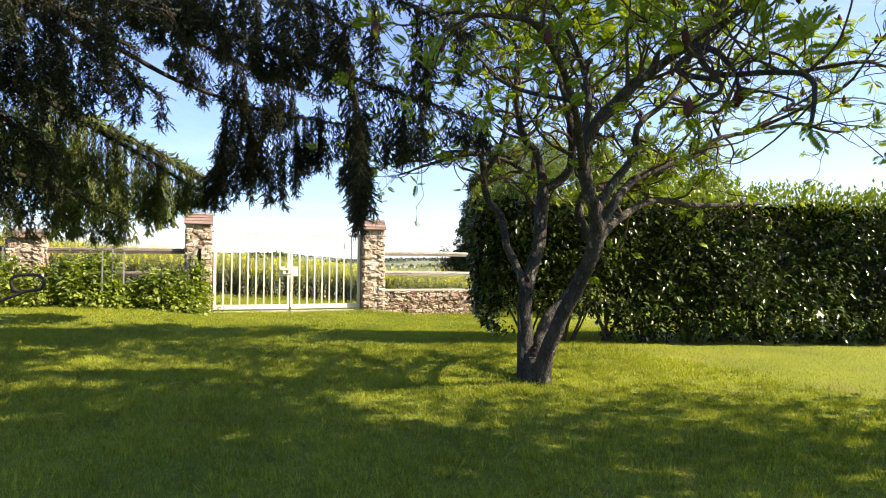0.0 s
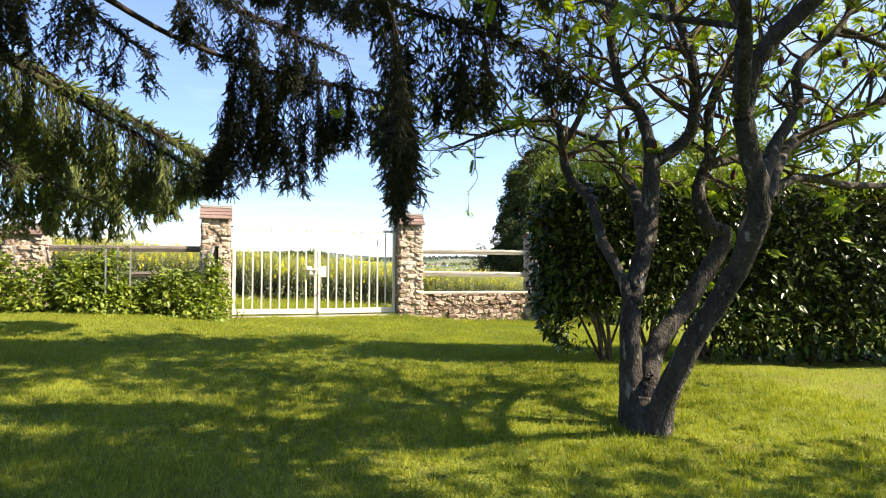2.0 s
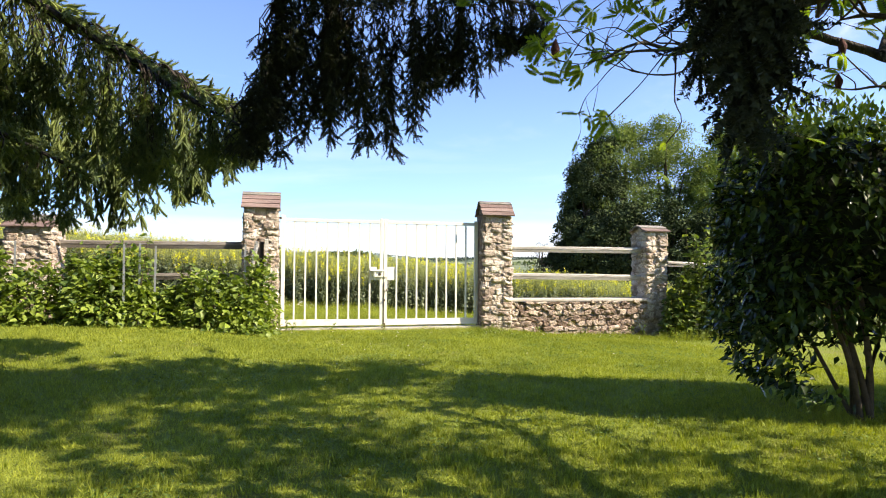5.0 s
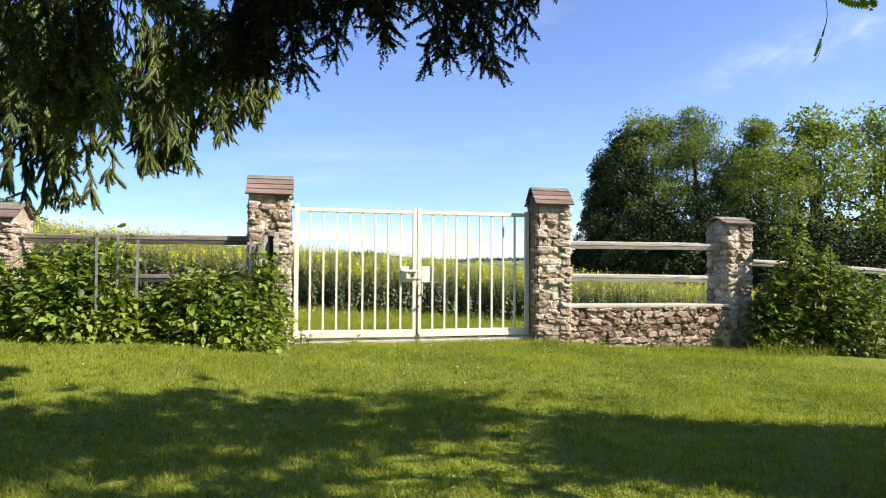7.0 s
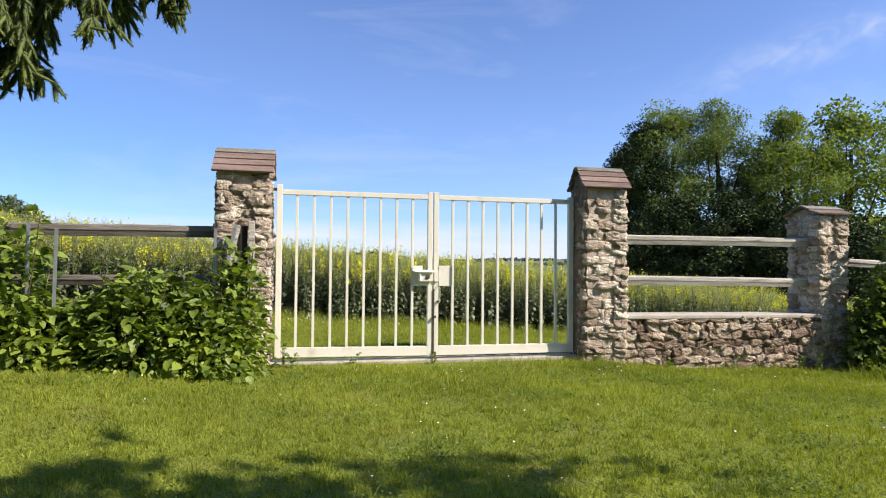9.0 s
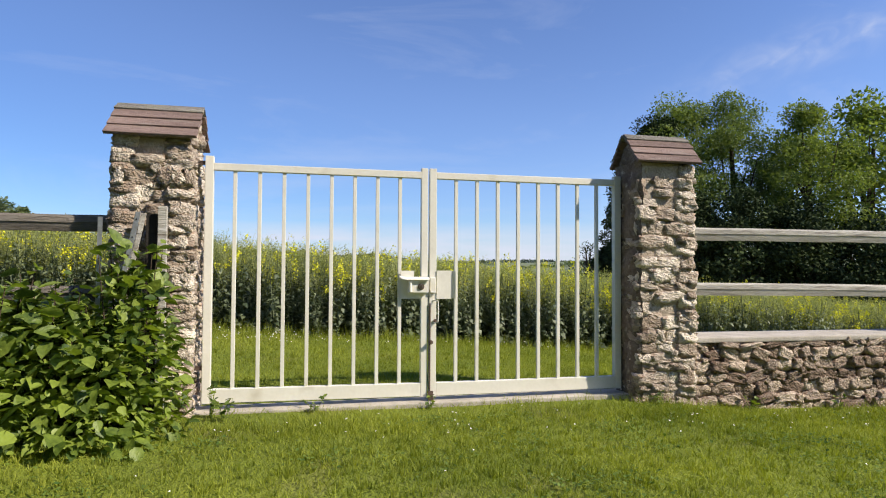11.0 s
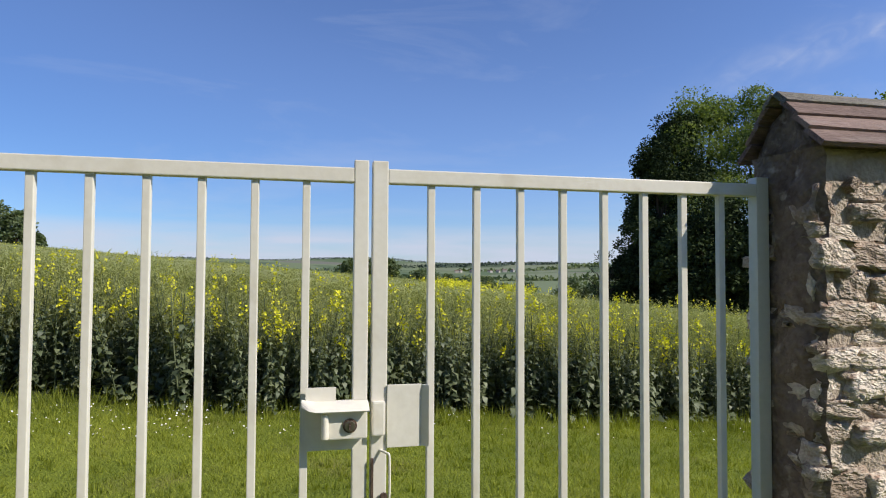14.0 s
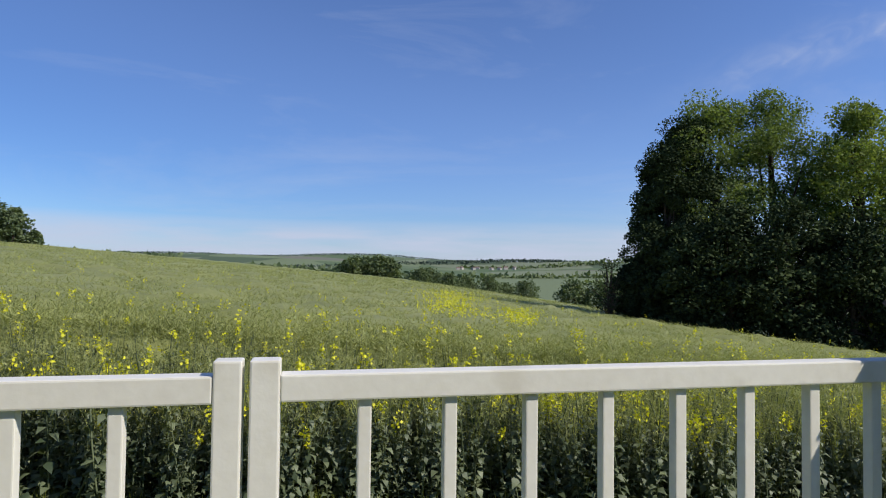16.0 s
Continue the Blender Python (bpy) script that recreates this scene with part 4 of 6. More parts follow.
# ---- laurel hedge ----
def hedge(a, b, wide, tall, count, seed):
    """A clipped laurel hedge from a to b (the front line), bare stems at its foot."""
    g = np.random.default_rng(seed)
    a, b = np.array(a, float), np.array(b, float)
    d = b - a
    L = np.linalg.norm(d)
    d /= L
    n = np.array([-d[1], d[0]])
    ob = thing("laurel_hedge", "clipped dark green laurel hedge with bare stems at its foot", "hedge", (*a, -0.11))
    off = np.array([*a, -0.11])
    def world(s, w, z):
        return np.stack([a[0] + d[0] * s + n[0] * w, a[1] + d[1] * s + n[1] * w, z], -1)
    def wave(s, z):
        return 0.07 * np.sin(s * 2.3 + z * 2) + 0.06 * np.sin(s * 5.1 - z * 3.7) + 0.04 * np.sin(s * 11 + z * 7)
    def lean(s, z):
        return (0.55 * np.clip((s - 1.6) / 1.6, 0, 1) + 0.35 * np.clip((s - 3.2) / 2, 0, 1)) * (z / tall - 0.28)
    faces = (("front", L * tall), ("back", L * tall * 0.5), ("left", wide * tall), ("right", wide * tall), ("top", L * wide), ("skirt", L * 0.55))
    tot = sum(k for _, k in faces)
    Ps, As, Ts = [], [], []
    for name, k in faces:
        m = int(count * k / tot)
        s, w, z = g.uniform(-0.02, L, m), g.uniform(0, wide, m), g.uniform(0.0, 1.0, m)
        deep = np.abs(g.normal(0, 0.16, m))
        foot = np.interp(s, (0, 1.2, 2.6), (0.40, 0.36, 0.0))
        z = foot + z * (tall - foot)
        low = 0.09 * np.sin(s * 4) + 0.06 * np.sin(s * 9.3 + 1) + np.interp(s, (0, 1.2, 2.6, 3.6), (0.38, 0.36, 0.04, -0.10)) + 0.25 * g.random(m) ** 2
        z = np.where(name == "top", tall - 0.50 * (w / wide) ** 2.5 - deep * 0.7 + 0.05 * np.sin(s * 3) + 0.05 * g.normal(0, 1, m) + 0.03, np.maximum(z, low))
        curve = np.clip((z - tall + 0.35) / 0.35, 0, 1) ** 2 * 0.28 + np.clip((foot + 0.45 - z) / 0.4, 0, 1) ** 2 * 0.2
        if name == "front":
            w, o = deep + curve + lean(s, z) + wave(s, z) + 0.12 * np.clip((0.5 - s) / 0.5, 0, 1) ** 2, np.array([-n[0], -n[1], 0.3])
        elif name == "back":
            z = np.minimum(z, tall - 0.45 - 0.1 * g.random(m))
            w, o = wide - 0.1 - deep - curve, np.array([n[0], n[1], 0.1])
        elif name == "left":
            s, o = deep + curve + wave(w, z) * 0.6 + 0.12 * np.clip((0.5 - w) / 0.5, 0, 1) ** 2 + 0.10 * w / wide, np.array([-d[0], -d[1], 0.1])
        elif name == "skirt":
            s, w, z = g.uniform(2.0, L, m), g.uniform(0.1, wide - 0.2, m), -0.08 + 0.55 * g.random(m)
            o = np.array([-n[0], -n[1], 0.1])
        elif name == "right":
            s, o = L - deep, np.array([d[0], d[1], 0.1])
        else:
            o = np.array([0, 0, 1.0])
        p = world(s, w, z)
        al = o[None] * (0.5 if name != "top" else 0.8) + unit(m, g) * 0.62 + np.array([0, 0, -0.42 if name != "top" else 0.2])
        Ps.append(p); As.append(al); Ts.append(np.full(m, name == "top"))
    P, A, T = np.vstack(Ps), np.vstack(As), np.concatenate(Ts)
    young = T | ((P[:, 2] > tall - 0.24) & (g.random(len(P)) < 0.6)) | (g.random(len(P)) < 0.03)
    for nm, sel, m_, sz in (("foliage", ~young, M_LAUREL, 0.102), ("young_growth", young, M_LAURELTOP, 0.075)):
        v, f = scatter(LEAF_V * np.array([0.9, 1, 1]), LEAF_F, P[sel], A[sel], g.uniform(-0.8, 0.8, sel.sum()), sz * g.uniform(0.6, 1.25, sel.sum()))
        part(nm, mesh_np(nm, v - off, f, m_), m_, ob, "bright green young leaves" if nm == "young_growth" else "")
    # a solid dark hull for the dense inside; its shade is in the colour
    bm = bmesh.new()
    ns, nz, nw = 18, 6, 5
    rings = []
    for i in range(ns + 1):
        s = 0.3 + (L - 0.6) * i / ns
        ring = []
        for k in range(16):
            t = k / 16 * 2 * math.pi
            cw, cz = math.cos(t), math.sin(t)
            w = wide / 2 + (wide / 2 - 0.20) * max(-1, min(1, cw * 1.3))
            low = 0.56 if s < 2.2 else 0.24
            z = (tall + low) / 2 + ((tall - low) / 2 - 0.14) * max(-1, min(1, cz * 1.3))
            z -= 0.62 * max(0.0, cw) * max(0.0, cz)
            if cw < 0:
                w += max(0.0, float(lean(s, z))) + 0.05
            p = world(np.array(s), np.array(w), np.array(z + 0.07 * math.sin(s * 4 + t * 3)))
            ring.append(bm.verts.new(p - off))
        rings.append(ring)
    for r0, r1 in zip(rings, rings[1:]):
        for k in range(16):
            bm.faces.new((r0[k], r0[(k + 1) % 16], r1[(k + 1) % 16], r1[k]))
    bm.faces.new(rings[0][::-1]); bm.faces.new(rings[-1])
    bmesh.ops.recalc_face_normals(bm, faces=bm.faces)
    part("inner_wood", bm, M_HEDGESHADE, ob)
    # stems in clumps
    s = 0.85
    while s < L:
        w = 0.45 + g.uniform(-0.10, 0.15)
        for _ in range(7):
            e = world(np.array(s + g.uniform(-0.5, 0.5)), np.array(w + g.uniform(-0.35, 0.35)), np.array(g.uniform(0.75, 1.0)))
            o = world(np.array(s + g.uniform(-0.07, 0.07)), np.array(w + g.uniform(-0.07, 0.07)), np.array(-0.16))
            mid = o * 0.55 + e * 0.45 + g.normal(0, 0.025, 3)
            r = g.uniform(0.013, 0.026)
            v, f = tube_np(smooth_path([(*o, r * 1.2), (*mid, r), (*e, r * 0.8)], 4), 7, 0.05, g)
            part("stem", mesh_np("stem", v - off, f, M_TWIG, True), M_TWIG, ob)
        s += g.uniform(0.5, 0.75)
    return ob


hedge((1.60, 1.48), (10.0, -1.52), 1.34, 2.14, 50000, 31)


# ---- sumac ----
SEED_V, SEED_F = tube_np(smooth_path([(0, 0, 0, 0.12), (0, 0.3, 0, 0.30), (0, 0.7, 0, 0.22), (0, 1.0, 0.02, 0.03)], 2), 7, 0.12, np.random.default_rng(5))


def pinnate():
    """A compound leaf one metre long: a rib with pairs of leaflets."""
    P, A, S = [], [], []
    for k in range(8):
        t = 0.16 + 0.105 * k
        for s in (-1, 1):
            P.append((0, t, -0.25 * t * t)); A.append((s, 0.55, -0.25 - 0.2 * t)); S.append(0.40 * (1 - 0.55 * abs(t - 0.5)))
    P.append((0, 0.95, -0.22)); A.append((0, 1, -0.5)); S.append(0.36)
    v, f = scatter(DIAMOND_V * np.array([0.62, 1, 1]), DIAMOND_F, np.array(P), np.array(A, float), np.zeros(len(P)), np.array(S))
    rib = np.array([(-0.008, 0, 0), (0.008, 0, 0), (0, 0.5, -0.0625), (0, 1.0, -0.25)])
    return joined([(v, f), (rib, np.array([(0, 1, 2), (0, 2, 3)]))])


PIN_V, PIN_F = pinnate()


def sumac():
    g = np.random.default_rng(41)
    ob = thing("sumac_tree", "gnarled staghorn sumac with several leaning trunks and young leaves", "tree", (0.92, -1.33, -0.12))
    off = np.array([0.92, -1.33, -0.12])
    limbs = []
    # the trunk that leans away, and its crown
    limbs.append([(1.02, -1.05, -0.24, 0.15), (1.02, -1.04, 0.0, 0.112), (1.0, -1.06, 0.36, 0.096), (1.0, -1.07, 0.72, 0.088), (1.12, -1.01, 1.02, 0.084), (1.23, -0.97, 1.30, 0.082), (1.29, -0.94, 1.86, 0.076)])
    limbs.append([(1.29, -0.94, 1.80, 0.062), (1.30, -0.77, 2.21, 0.052), (1.17, -0.70, 2.41, 0.045), (1.13, -0.65, 2.75, 0.038), (1.20, -0.50, 3.10, 0.03), (1.34, -0.28, 3.50, 0.022)])
    limbs.append([(1.29, -0.94, 1.80, 0.062), (1.50, -1.05, 1.97, 0.055), (1.50, -1.14, 2.25, 0.05), (1.44, -1.15, 2.58, 0.042), (1.50, -0.9, 3.0, 0.033), (1.59, -0.68, 3.40, 0.022)])
    # side limb with an elbow, that reaches out over the lawn
    limbs.append([(0.99, -1.08, 0.70, 0.055), (0.96, -1.0, 0.95, 0.050), (0.90, -0.82, 1.24, 0.047), (0.98, -0.54, 1.56, 0.048), (0.95, -0.28, 1.78, 0.046), (0.97, -0.12, 2.05, 0.040), (0.98, 0.0, 2.30, 0.032), (0.72, 0.1, 2.27, 0.024), (0.49, 0.25, 2.21, 0.018), (0.28, 0.35, 2.13, 0.012), (0.10, 0.42, 2.08, 0.007)])
    limbs.append([(0.97, -0.12, 2.05, 0.034), (1.15, -0.05, 2.28, 0.030), (1.30, 0.0, 2.62, 0.026), (1.38, 0.08, 3.05, 0.018)])
    # far limb over the hedge's end
    limbs.append([(2.02, 0.45, 2.03, 0.035), (1.95, 0.9, 2.38, 0.032), (1.5, 1.12, 2.56, 0.028), (1.05, 1.16, 2.54, 0.02), (0.74, 1.25, 2.41, 0.014), (0.41, 1.23, 2.43, 0.010), (0.12, 1.24, 2.24, 0.006)])
    limbs.append([(1.95, 0.9, 2.38, 0.030), (2.25, 1.10, 2.74, 0.024), (2.14, 1.15, 3.14, 0.016)])
    # the middle trunk with a knee
    limbs.append([(1.14, -1.05, -0.20, 0.13), (1.22, -0.95, 0.15, 0.105), (1.41, -0.82, 0.44, 0.092), (1.74, -0.78, 0.76, 0.086), (2.00, -0.86, 1.24, 0.086), (1.86, -0.86, 1.36, 0.074), (1.77, -0.85, 1.62, 0.062), (1.89, -0.85, 1.91, 0.054), (1.90, -0.85, 2.24, 0.046), (2.05, -0.85, 2.56, 0.036), (2.38, -0.85, 2.83, 0.024)])
    limbs.append([(1.92, -0.82, 1.84, 0.045), (2.22, -0.80, 1.90, 0.040), (2.57, -0.80, 1.94, 0.034), (2.95, -0.72, 2.10, 0.026), (3.3, -0.6, 2.5, 0.015)])
    # the trunk that leans towards the lawn
    limbs.append([(1.08, -1.22, -0.24, 0.145), (1.06, -1.30, 0.05, 0.108), (1.09, -1.48, 0.42, 0.090), (1.18, -1.78, 0.90, 0.082), (1.16, -2.03, 1.28, 0.078), (1.08, -2.10, 1.51, 0.070), (0.93, -2.15, 1.84, 0.066)])
    limbs.append([(0.93, -2.15, 1.84, 0.06), (0.96, -2.26, 2.14, 0.055), (1.19, -2.40, 2.43, 0.05), (1.42, -2.54, 2.65, 0.042), (1.74, -2.74, 2.97, 0.03), (1.93, -2.82, 3.38, 0.02)])
    limbs.append([(0.93, -2.15, 1.84, 0.05), (1.02, -2.05, 2.11, 0.042), (1.12, -1.96, 2.43, 0.036), (1.10, -1.86, 2.87, 0.028), (0.84, -1.79, 3.37, 0.018)])
    limbs.append([(1.10, -2.10, 1.48, 0.055), (1.47, -1.88, 1.82, 0.045), (1.82, -1.71, 2.07, 0.04), (1.95, -1.62, 2.39, 0.034), (2.41, -1.56, 2.73, 0.026), (2.70, -1.55, 3.21, 0.016)])
    limbs.append([(1.14, -2.05, 1.31, 0.055), (1.70, -1.69, 1.73, 0.048), (2.24, -1.42, 1.99, 0.045), (2.83, -1.38, 2.18, 0.036), (3.25, -1.37, 2.43, 0.03), (3.71, -1.37, 2.54, 0.02), (4.26, -1.32, 2.85, 0.012)])
    limbs.append([(1.18, -1.89, 1.06, 0.058), (1.80, -1.37, 1.44, 0.05), (2.69, -0.93, 1.75, 0.045), (3.54, -0.80, 1.74, 0.036), (4.67, -0.70, 1.82, 0.022)])
    # the bent stub behind them
    limbs.append([(1.20, -0.95, 1.12, 0.06), (1.42, -0.60, 1.42, 0.056), (1.57, -0.34, 1.62, 0.054), (1.80, 0.10, 1.84, 0.048), (2.02, 0.45, 2.03, 0.044), (2.02, 0.55, 2.40, 0.026)])
    # a limb that hangs towards the path
    limbs.append([(0.93, -2.15, 1.84, 0.04), (0.56, -2.55, 2.29, 0.03), (0.05, -2.93, 2.58, 0.022), (-0.43, -3.10, 2.53, 0.014), (-0.70, -3.07, 2.41, 0.008)])
    limbs.append([(1.42, -2.54, 2.65, 0.035), (1.19, -3.16, 2.55, 0.025), (0.98, -3.67, 2.19, 0.014), (0.81, -3.86, 1.93, 0.008)])
    # the foot where the trunks join
    limbs.append([(1.08, -1.12, -0.26, 0.26), (1.08, -1.13, -0.05, 0.20), (1.10, -1.12, 0.10, 0.15), (1.11, -1.14, 0.20, 0.08), (1.11, -1.14, 0.25, 0.03)])
    # upper crown
    shoots = []
    shoots += [((1.34, -0.28, 3.5), end) for end in ((0.9, 0.3, 4.1), (1.6, 0.6, 4.3),)]
    shoots += [((2.14, 1.15, 3.14), end) for end in ((2.0, 1.2, 4.0), (2.9, 1.3, 3.9), (1.2, 1.2, 3.7),)]
    shoots += [((1.59, -0.68, 3.4), end) for end in ((2.3, -0.4, 4.3),)]
    shoots += [((1.93, -2.82, 3.38), end) for end in ((2.3, -3.7, 4.0), (1.4, -3.8, 4.2), (3.0, -4.4, 3.9),)]
    shoots += [((0.84, -1.79, 3.37), end) for end in ((0.1, -2.3, 4.0), (0.5, -1.1, 4.3),)]
    shoots += [((2.7, -1.55, 3.21), end) for end in ((3.5, -1.6, 4.0), (3.1, -2.7, 4.0),)]
    shoots += [((3.71, -1.37, 2.54), end) for end in ((4.4, -2.4, 3.4),)]
    shoots += [((1.42, -2.54, 2.65), end) for end in ((2.0, -4.4, 3.2),)]
    shoots += [((2.0, -4.4, 3.2), end) for end in ((2.6, -5.4, 3.4), (1.5, -5.2, 3.6),)]
    shoots += [((1.12, -1.96, 2.43), end) for end in ((0.35, -0.7, 3.4),)]
    shoots += [((1.19, -3.16, 2.55), end) for end in ((0.45, -4.55, 1.62), (0.2, -4.1, 1.75),)]
    shoots += [((2.6, -5.4, 3.4), end) for end in ((3.5, -5.6, 3.6), (4.2, -6.4, 3.8), (2.8, -6.6, 3.6),)]
    shoots += [((3.0, -4.4, 3.9), end) for end in ((4.6, -5.0, 3.7),)]
    shoots += [((1.5, -5.2, 3.6), end) for end in ((0.9, -6.0, 3.5),)]
    shoots += [((3.5, -5.6, 3.6), end) for end in ((5.4, -6.0, 3.7),)]
    shoots += [((0.1, -2.3, 4.0), end) for end in ((-0.5, -3.2, 3.7), (0.3, -3.6, 4.0),)]
    shoots += [((1.2, 1.2, 3.7), end) for end in ((0.6, 1.2, 3.5),)]
    shoots += [((2.9, 1.3, 3.9), end) for end in ((3.6, 1.4, 3.7), (3.2, 0.8, 4.7), (2.5, 0.8, 4.5))]
    shoots += [((3.6, 1.4, 3.7), end) for end in ((4.4, 0.9, 4.2), (4.2, 0.5, 4.8), (3.7, 1.1, 4.4))]
    shoots += [((2.0, 1.2, 4.0), end) for end in ((1.7, 1.1, 4.5), (2.3, 0.7, 4.9))]
    shoots += [((0.5, -1.1, 4.3), end) for end in ((-0.4, -0.6, 4.2),)]
    shoots += [((0.9, 0.3, 4.1), end) for end in ((0.1, 0.7, 4.0),)]
    shoots += [((3.1, -2.7, 4.0), end) for end in ((3.9, -3.6, 3.9),)]
    shoots += [((1.4, -3.8, 4.2), end) for end in ((0.4, -4.6, 3.8), (1.1, -4.6, 4.1),)]
    shoots += [((0.4, -4.6, 3.8), end) for end in ((-0.4, -4.3, 3.7), (0.2, -5.6, 3.8), (-0.3, -5.1, 3.9),)]
    shoots += [((0.3, -3.6, 4.0), end) for end in ((-0.4, -3.9, 4.0),)]
    # the unseen top of the crown, spreading wide, added to shade the lawn
    ends = [np.array(b_) for _, b_ in shoots if b_[2] > 3.3]
    for k in range(22):
        c_ = np.array([g.uniform(-0.8, 3.4), g.uniform(-5.6, 0.2), g.uniform(4.7, 6.3)]) if k < 15 else np.array([g.uniform(1.2, 4.0), g.uniform(-5.0, -2.6), g.uniform(4.0, 5.4)])
        near = min(ends, key=lambda q: np.linalg.norm((q - c_) * np.array([1, 1, 0.6])))
        shoots.append((tuple(near), tuple(c_)))
        ends.append((near + c_) / 2)
    # low boughs out to the side
    for a_, b_ in (((3.71, -1.37, 2.54), (4.9, -1.9, 2.6)), ((4.26, -1.32, 2.85), (4.8, -0.4, 3.5)), ((4.8, -0.4, 3.5), (4.5, 0.1, 4.0)), ((4.26, -1.32, 2.85), (5.4, -1.0, 3.3)), ((2.41, -1.56, 2.73), (3.3, -2.2, 2.9)), ((3.3, -2.2, 2.9), (4.3, -2.9, 2.8)), ((3.25, -1.37, 2.43), (4.1, -0.6, 3.1)), ((2.7, -1.55, 3.21), (3.4, -0.9, 3.7)), ((2.57, -0.8, 1.94), (3.3, -1.1, 2.3)), ((2.38, -0.85, 2.83), (3.0, -0.5, 3.4))):
        shoots.append((a_, b_))
    for a_, b_ in shoots:
        a_, b_ = np.array(a_), np.array(b_)
        m1, m2 = a_ * 0.65 + b_ * 0.35 + g.normal(0, 0.10, 3), a_ * 0.3 + b_ * 0.7 + g.normal(0, 0.10, 3)
        limbs.append([(*a_, 0.022), (*m1, 0.018), (*m2, 0.014), (*b_, 0.008)])
    tips, twigs = [], []
    foot = next(i for i, l in enumerate(limbs) if l[0][3] == 0.26)
    for k, l in enumerate(limbs):
        path = smooth_path(l, 7)
        path[:, :3] += 0.010 * np.sin(np.cumsum(g.normal(0, 0.45, (len(path), 3)), 0)) * np.clip(np.arange(len(path)) / 6, 0, 1)[:, None]
        path[:, 3] = np.where(path[:, 3] > 0.02, 0.02 + (path[:, 3] - 0.02) * 0.74, path[:, 3])
        v, f = tube_np(path, 12, 0.035, g)
        nm = "trunk" if k in (0, 7, 9) else "limb"
        part(nm, mesh_np(nm, v - off, f, M_BARK, True), M_BARK, ob)
        start = {0: 99, 9: 99, foot: 99, 3: 30, 7: 44, 5: 10}.get(k, 8)
        for i in range(start, len(path)):
            if g.random() < (0.72 if path[i, 2] > 3.2 else 0.46):
                twigs.append((path[i, :3], path[i, 3], path[min(i + 1, len(path) - 1), :3] - path[i - 1, :3]))
        if k != foot:
            tips.append((path[-1, :3], path[-1, :3] - path[-4, :3]))
    pieces = []
    for p, r, d in twigs:
        d = d / (np.linalg.norm(d) + 1e-9)
        e = unit(1, g)[0] * 0.8 + d * 0.5 + np.array([0.05, 0, 0.30])
        e /= np.linalg.norm(e)
        n = g.integers(4, 7)
        ln = g.uniform(0.4, 1.0)
        q, rr, rows = np.array(p), min(r * 0.55, 0.02), []
        for i in range(n):
            rows.append((*q, rr))
            e = e + g.normal(0, 0.42, 3) + np.array([0, 0, 0.10])
            e /= np.linalg.norm(e)
            q = q + e * ln / n
            rr *= 0.80
            if i >= 1 and g.random() < 0.6:
                s = unit(1, g)[0] * 0.8 + e + np.array([0, 0, 0.25])
                s /= np.linalg.norm(s)
                h = g.uniform(0.14, 0.36)
                m_ = q + s * h * 0.5 + g.normal(0, 0.03, 3)
                t_ = m_ + (s + g.normal(0, 0.45, 3)) * h * 0.5
                pieces.append(tube_np(smooth_path([(*q, rr * 0.8), (*m_, rr * 0.6), (*t_, 0.0035)], 3), 5))
                tips.append((t_, t_ - m_))
        rows.append((*q, 0.004))
        pieces.append(tube_np(smooth_path(rows, 3), 6))
        tips.append((q, e))
    v, f = joined(pieces)
    part("twig_work", mesh_np("twig_work", v - off, f, M_TWIG, True), M_TWIG, ob)["kind"] = "stuff"
    P, A, S = [], [], []
    heads = []
    for p, d in tips:
        d = np.array(d) / (np.linalg.norm(d) + 1e-9)
        for _ in range(g.integers(1, 5) * (2 if p[2] > 4.3 else 1)):
            a = unit(1, g)[0] * np.array([1, 1, 0.7]) + d * 0.6 + np.array([0, 0, 0.25])
            P.append(np.array(p)); A.append(a); S.append(g.uniform(0.09, 0.19) * (1.15 if p[2] > 4.2 else 0.72))
        if g.random() < 0.05:
            heads.append((np.array(p), np.array([0.1 * g.normal(), 0.1 * g.normal(), 1.0])))
    v, f = scatter(PIN_V, PIN_F, np.array(P), np.array(A), g.uniform(-1.3, 1.3, len(P)), np.array(S))
    part("foliage", mesh_np("foliage", v - off, f, M_SUMAC), M_SUMAC, ob, "fresh light green compound leaves")["kind"] = "stuff"
    for p, a in heads + [(np.array([-0.70, -3.07, 2.39]), np.array([0, 0.1, -1.0])), (np.array([-0.68, -3.02, 2.31]), np.array([0.1, 0, 1.0])), (np.array([0.79, -3.86, 1.91]), np.array([0, 0, 1.0]))]:
        v, f = scatter(SEED_V, SEED_F, p[None], a[None], np.zeros(1), np.array([[0.085, 0.11, 0.085]]))
        part("seed_head", mesh_np("seed_head", v - off, f, M_SEED, True), M_SEED, ob, "dark red-brown fuzzy seed head")
    return ob


sumac()


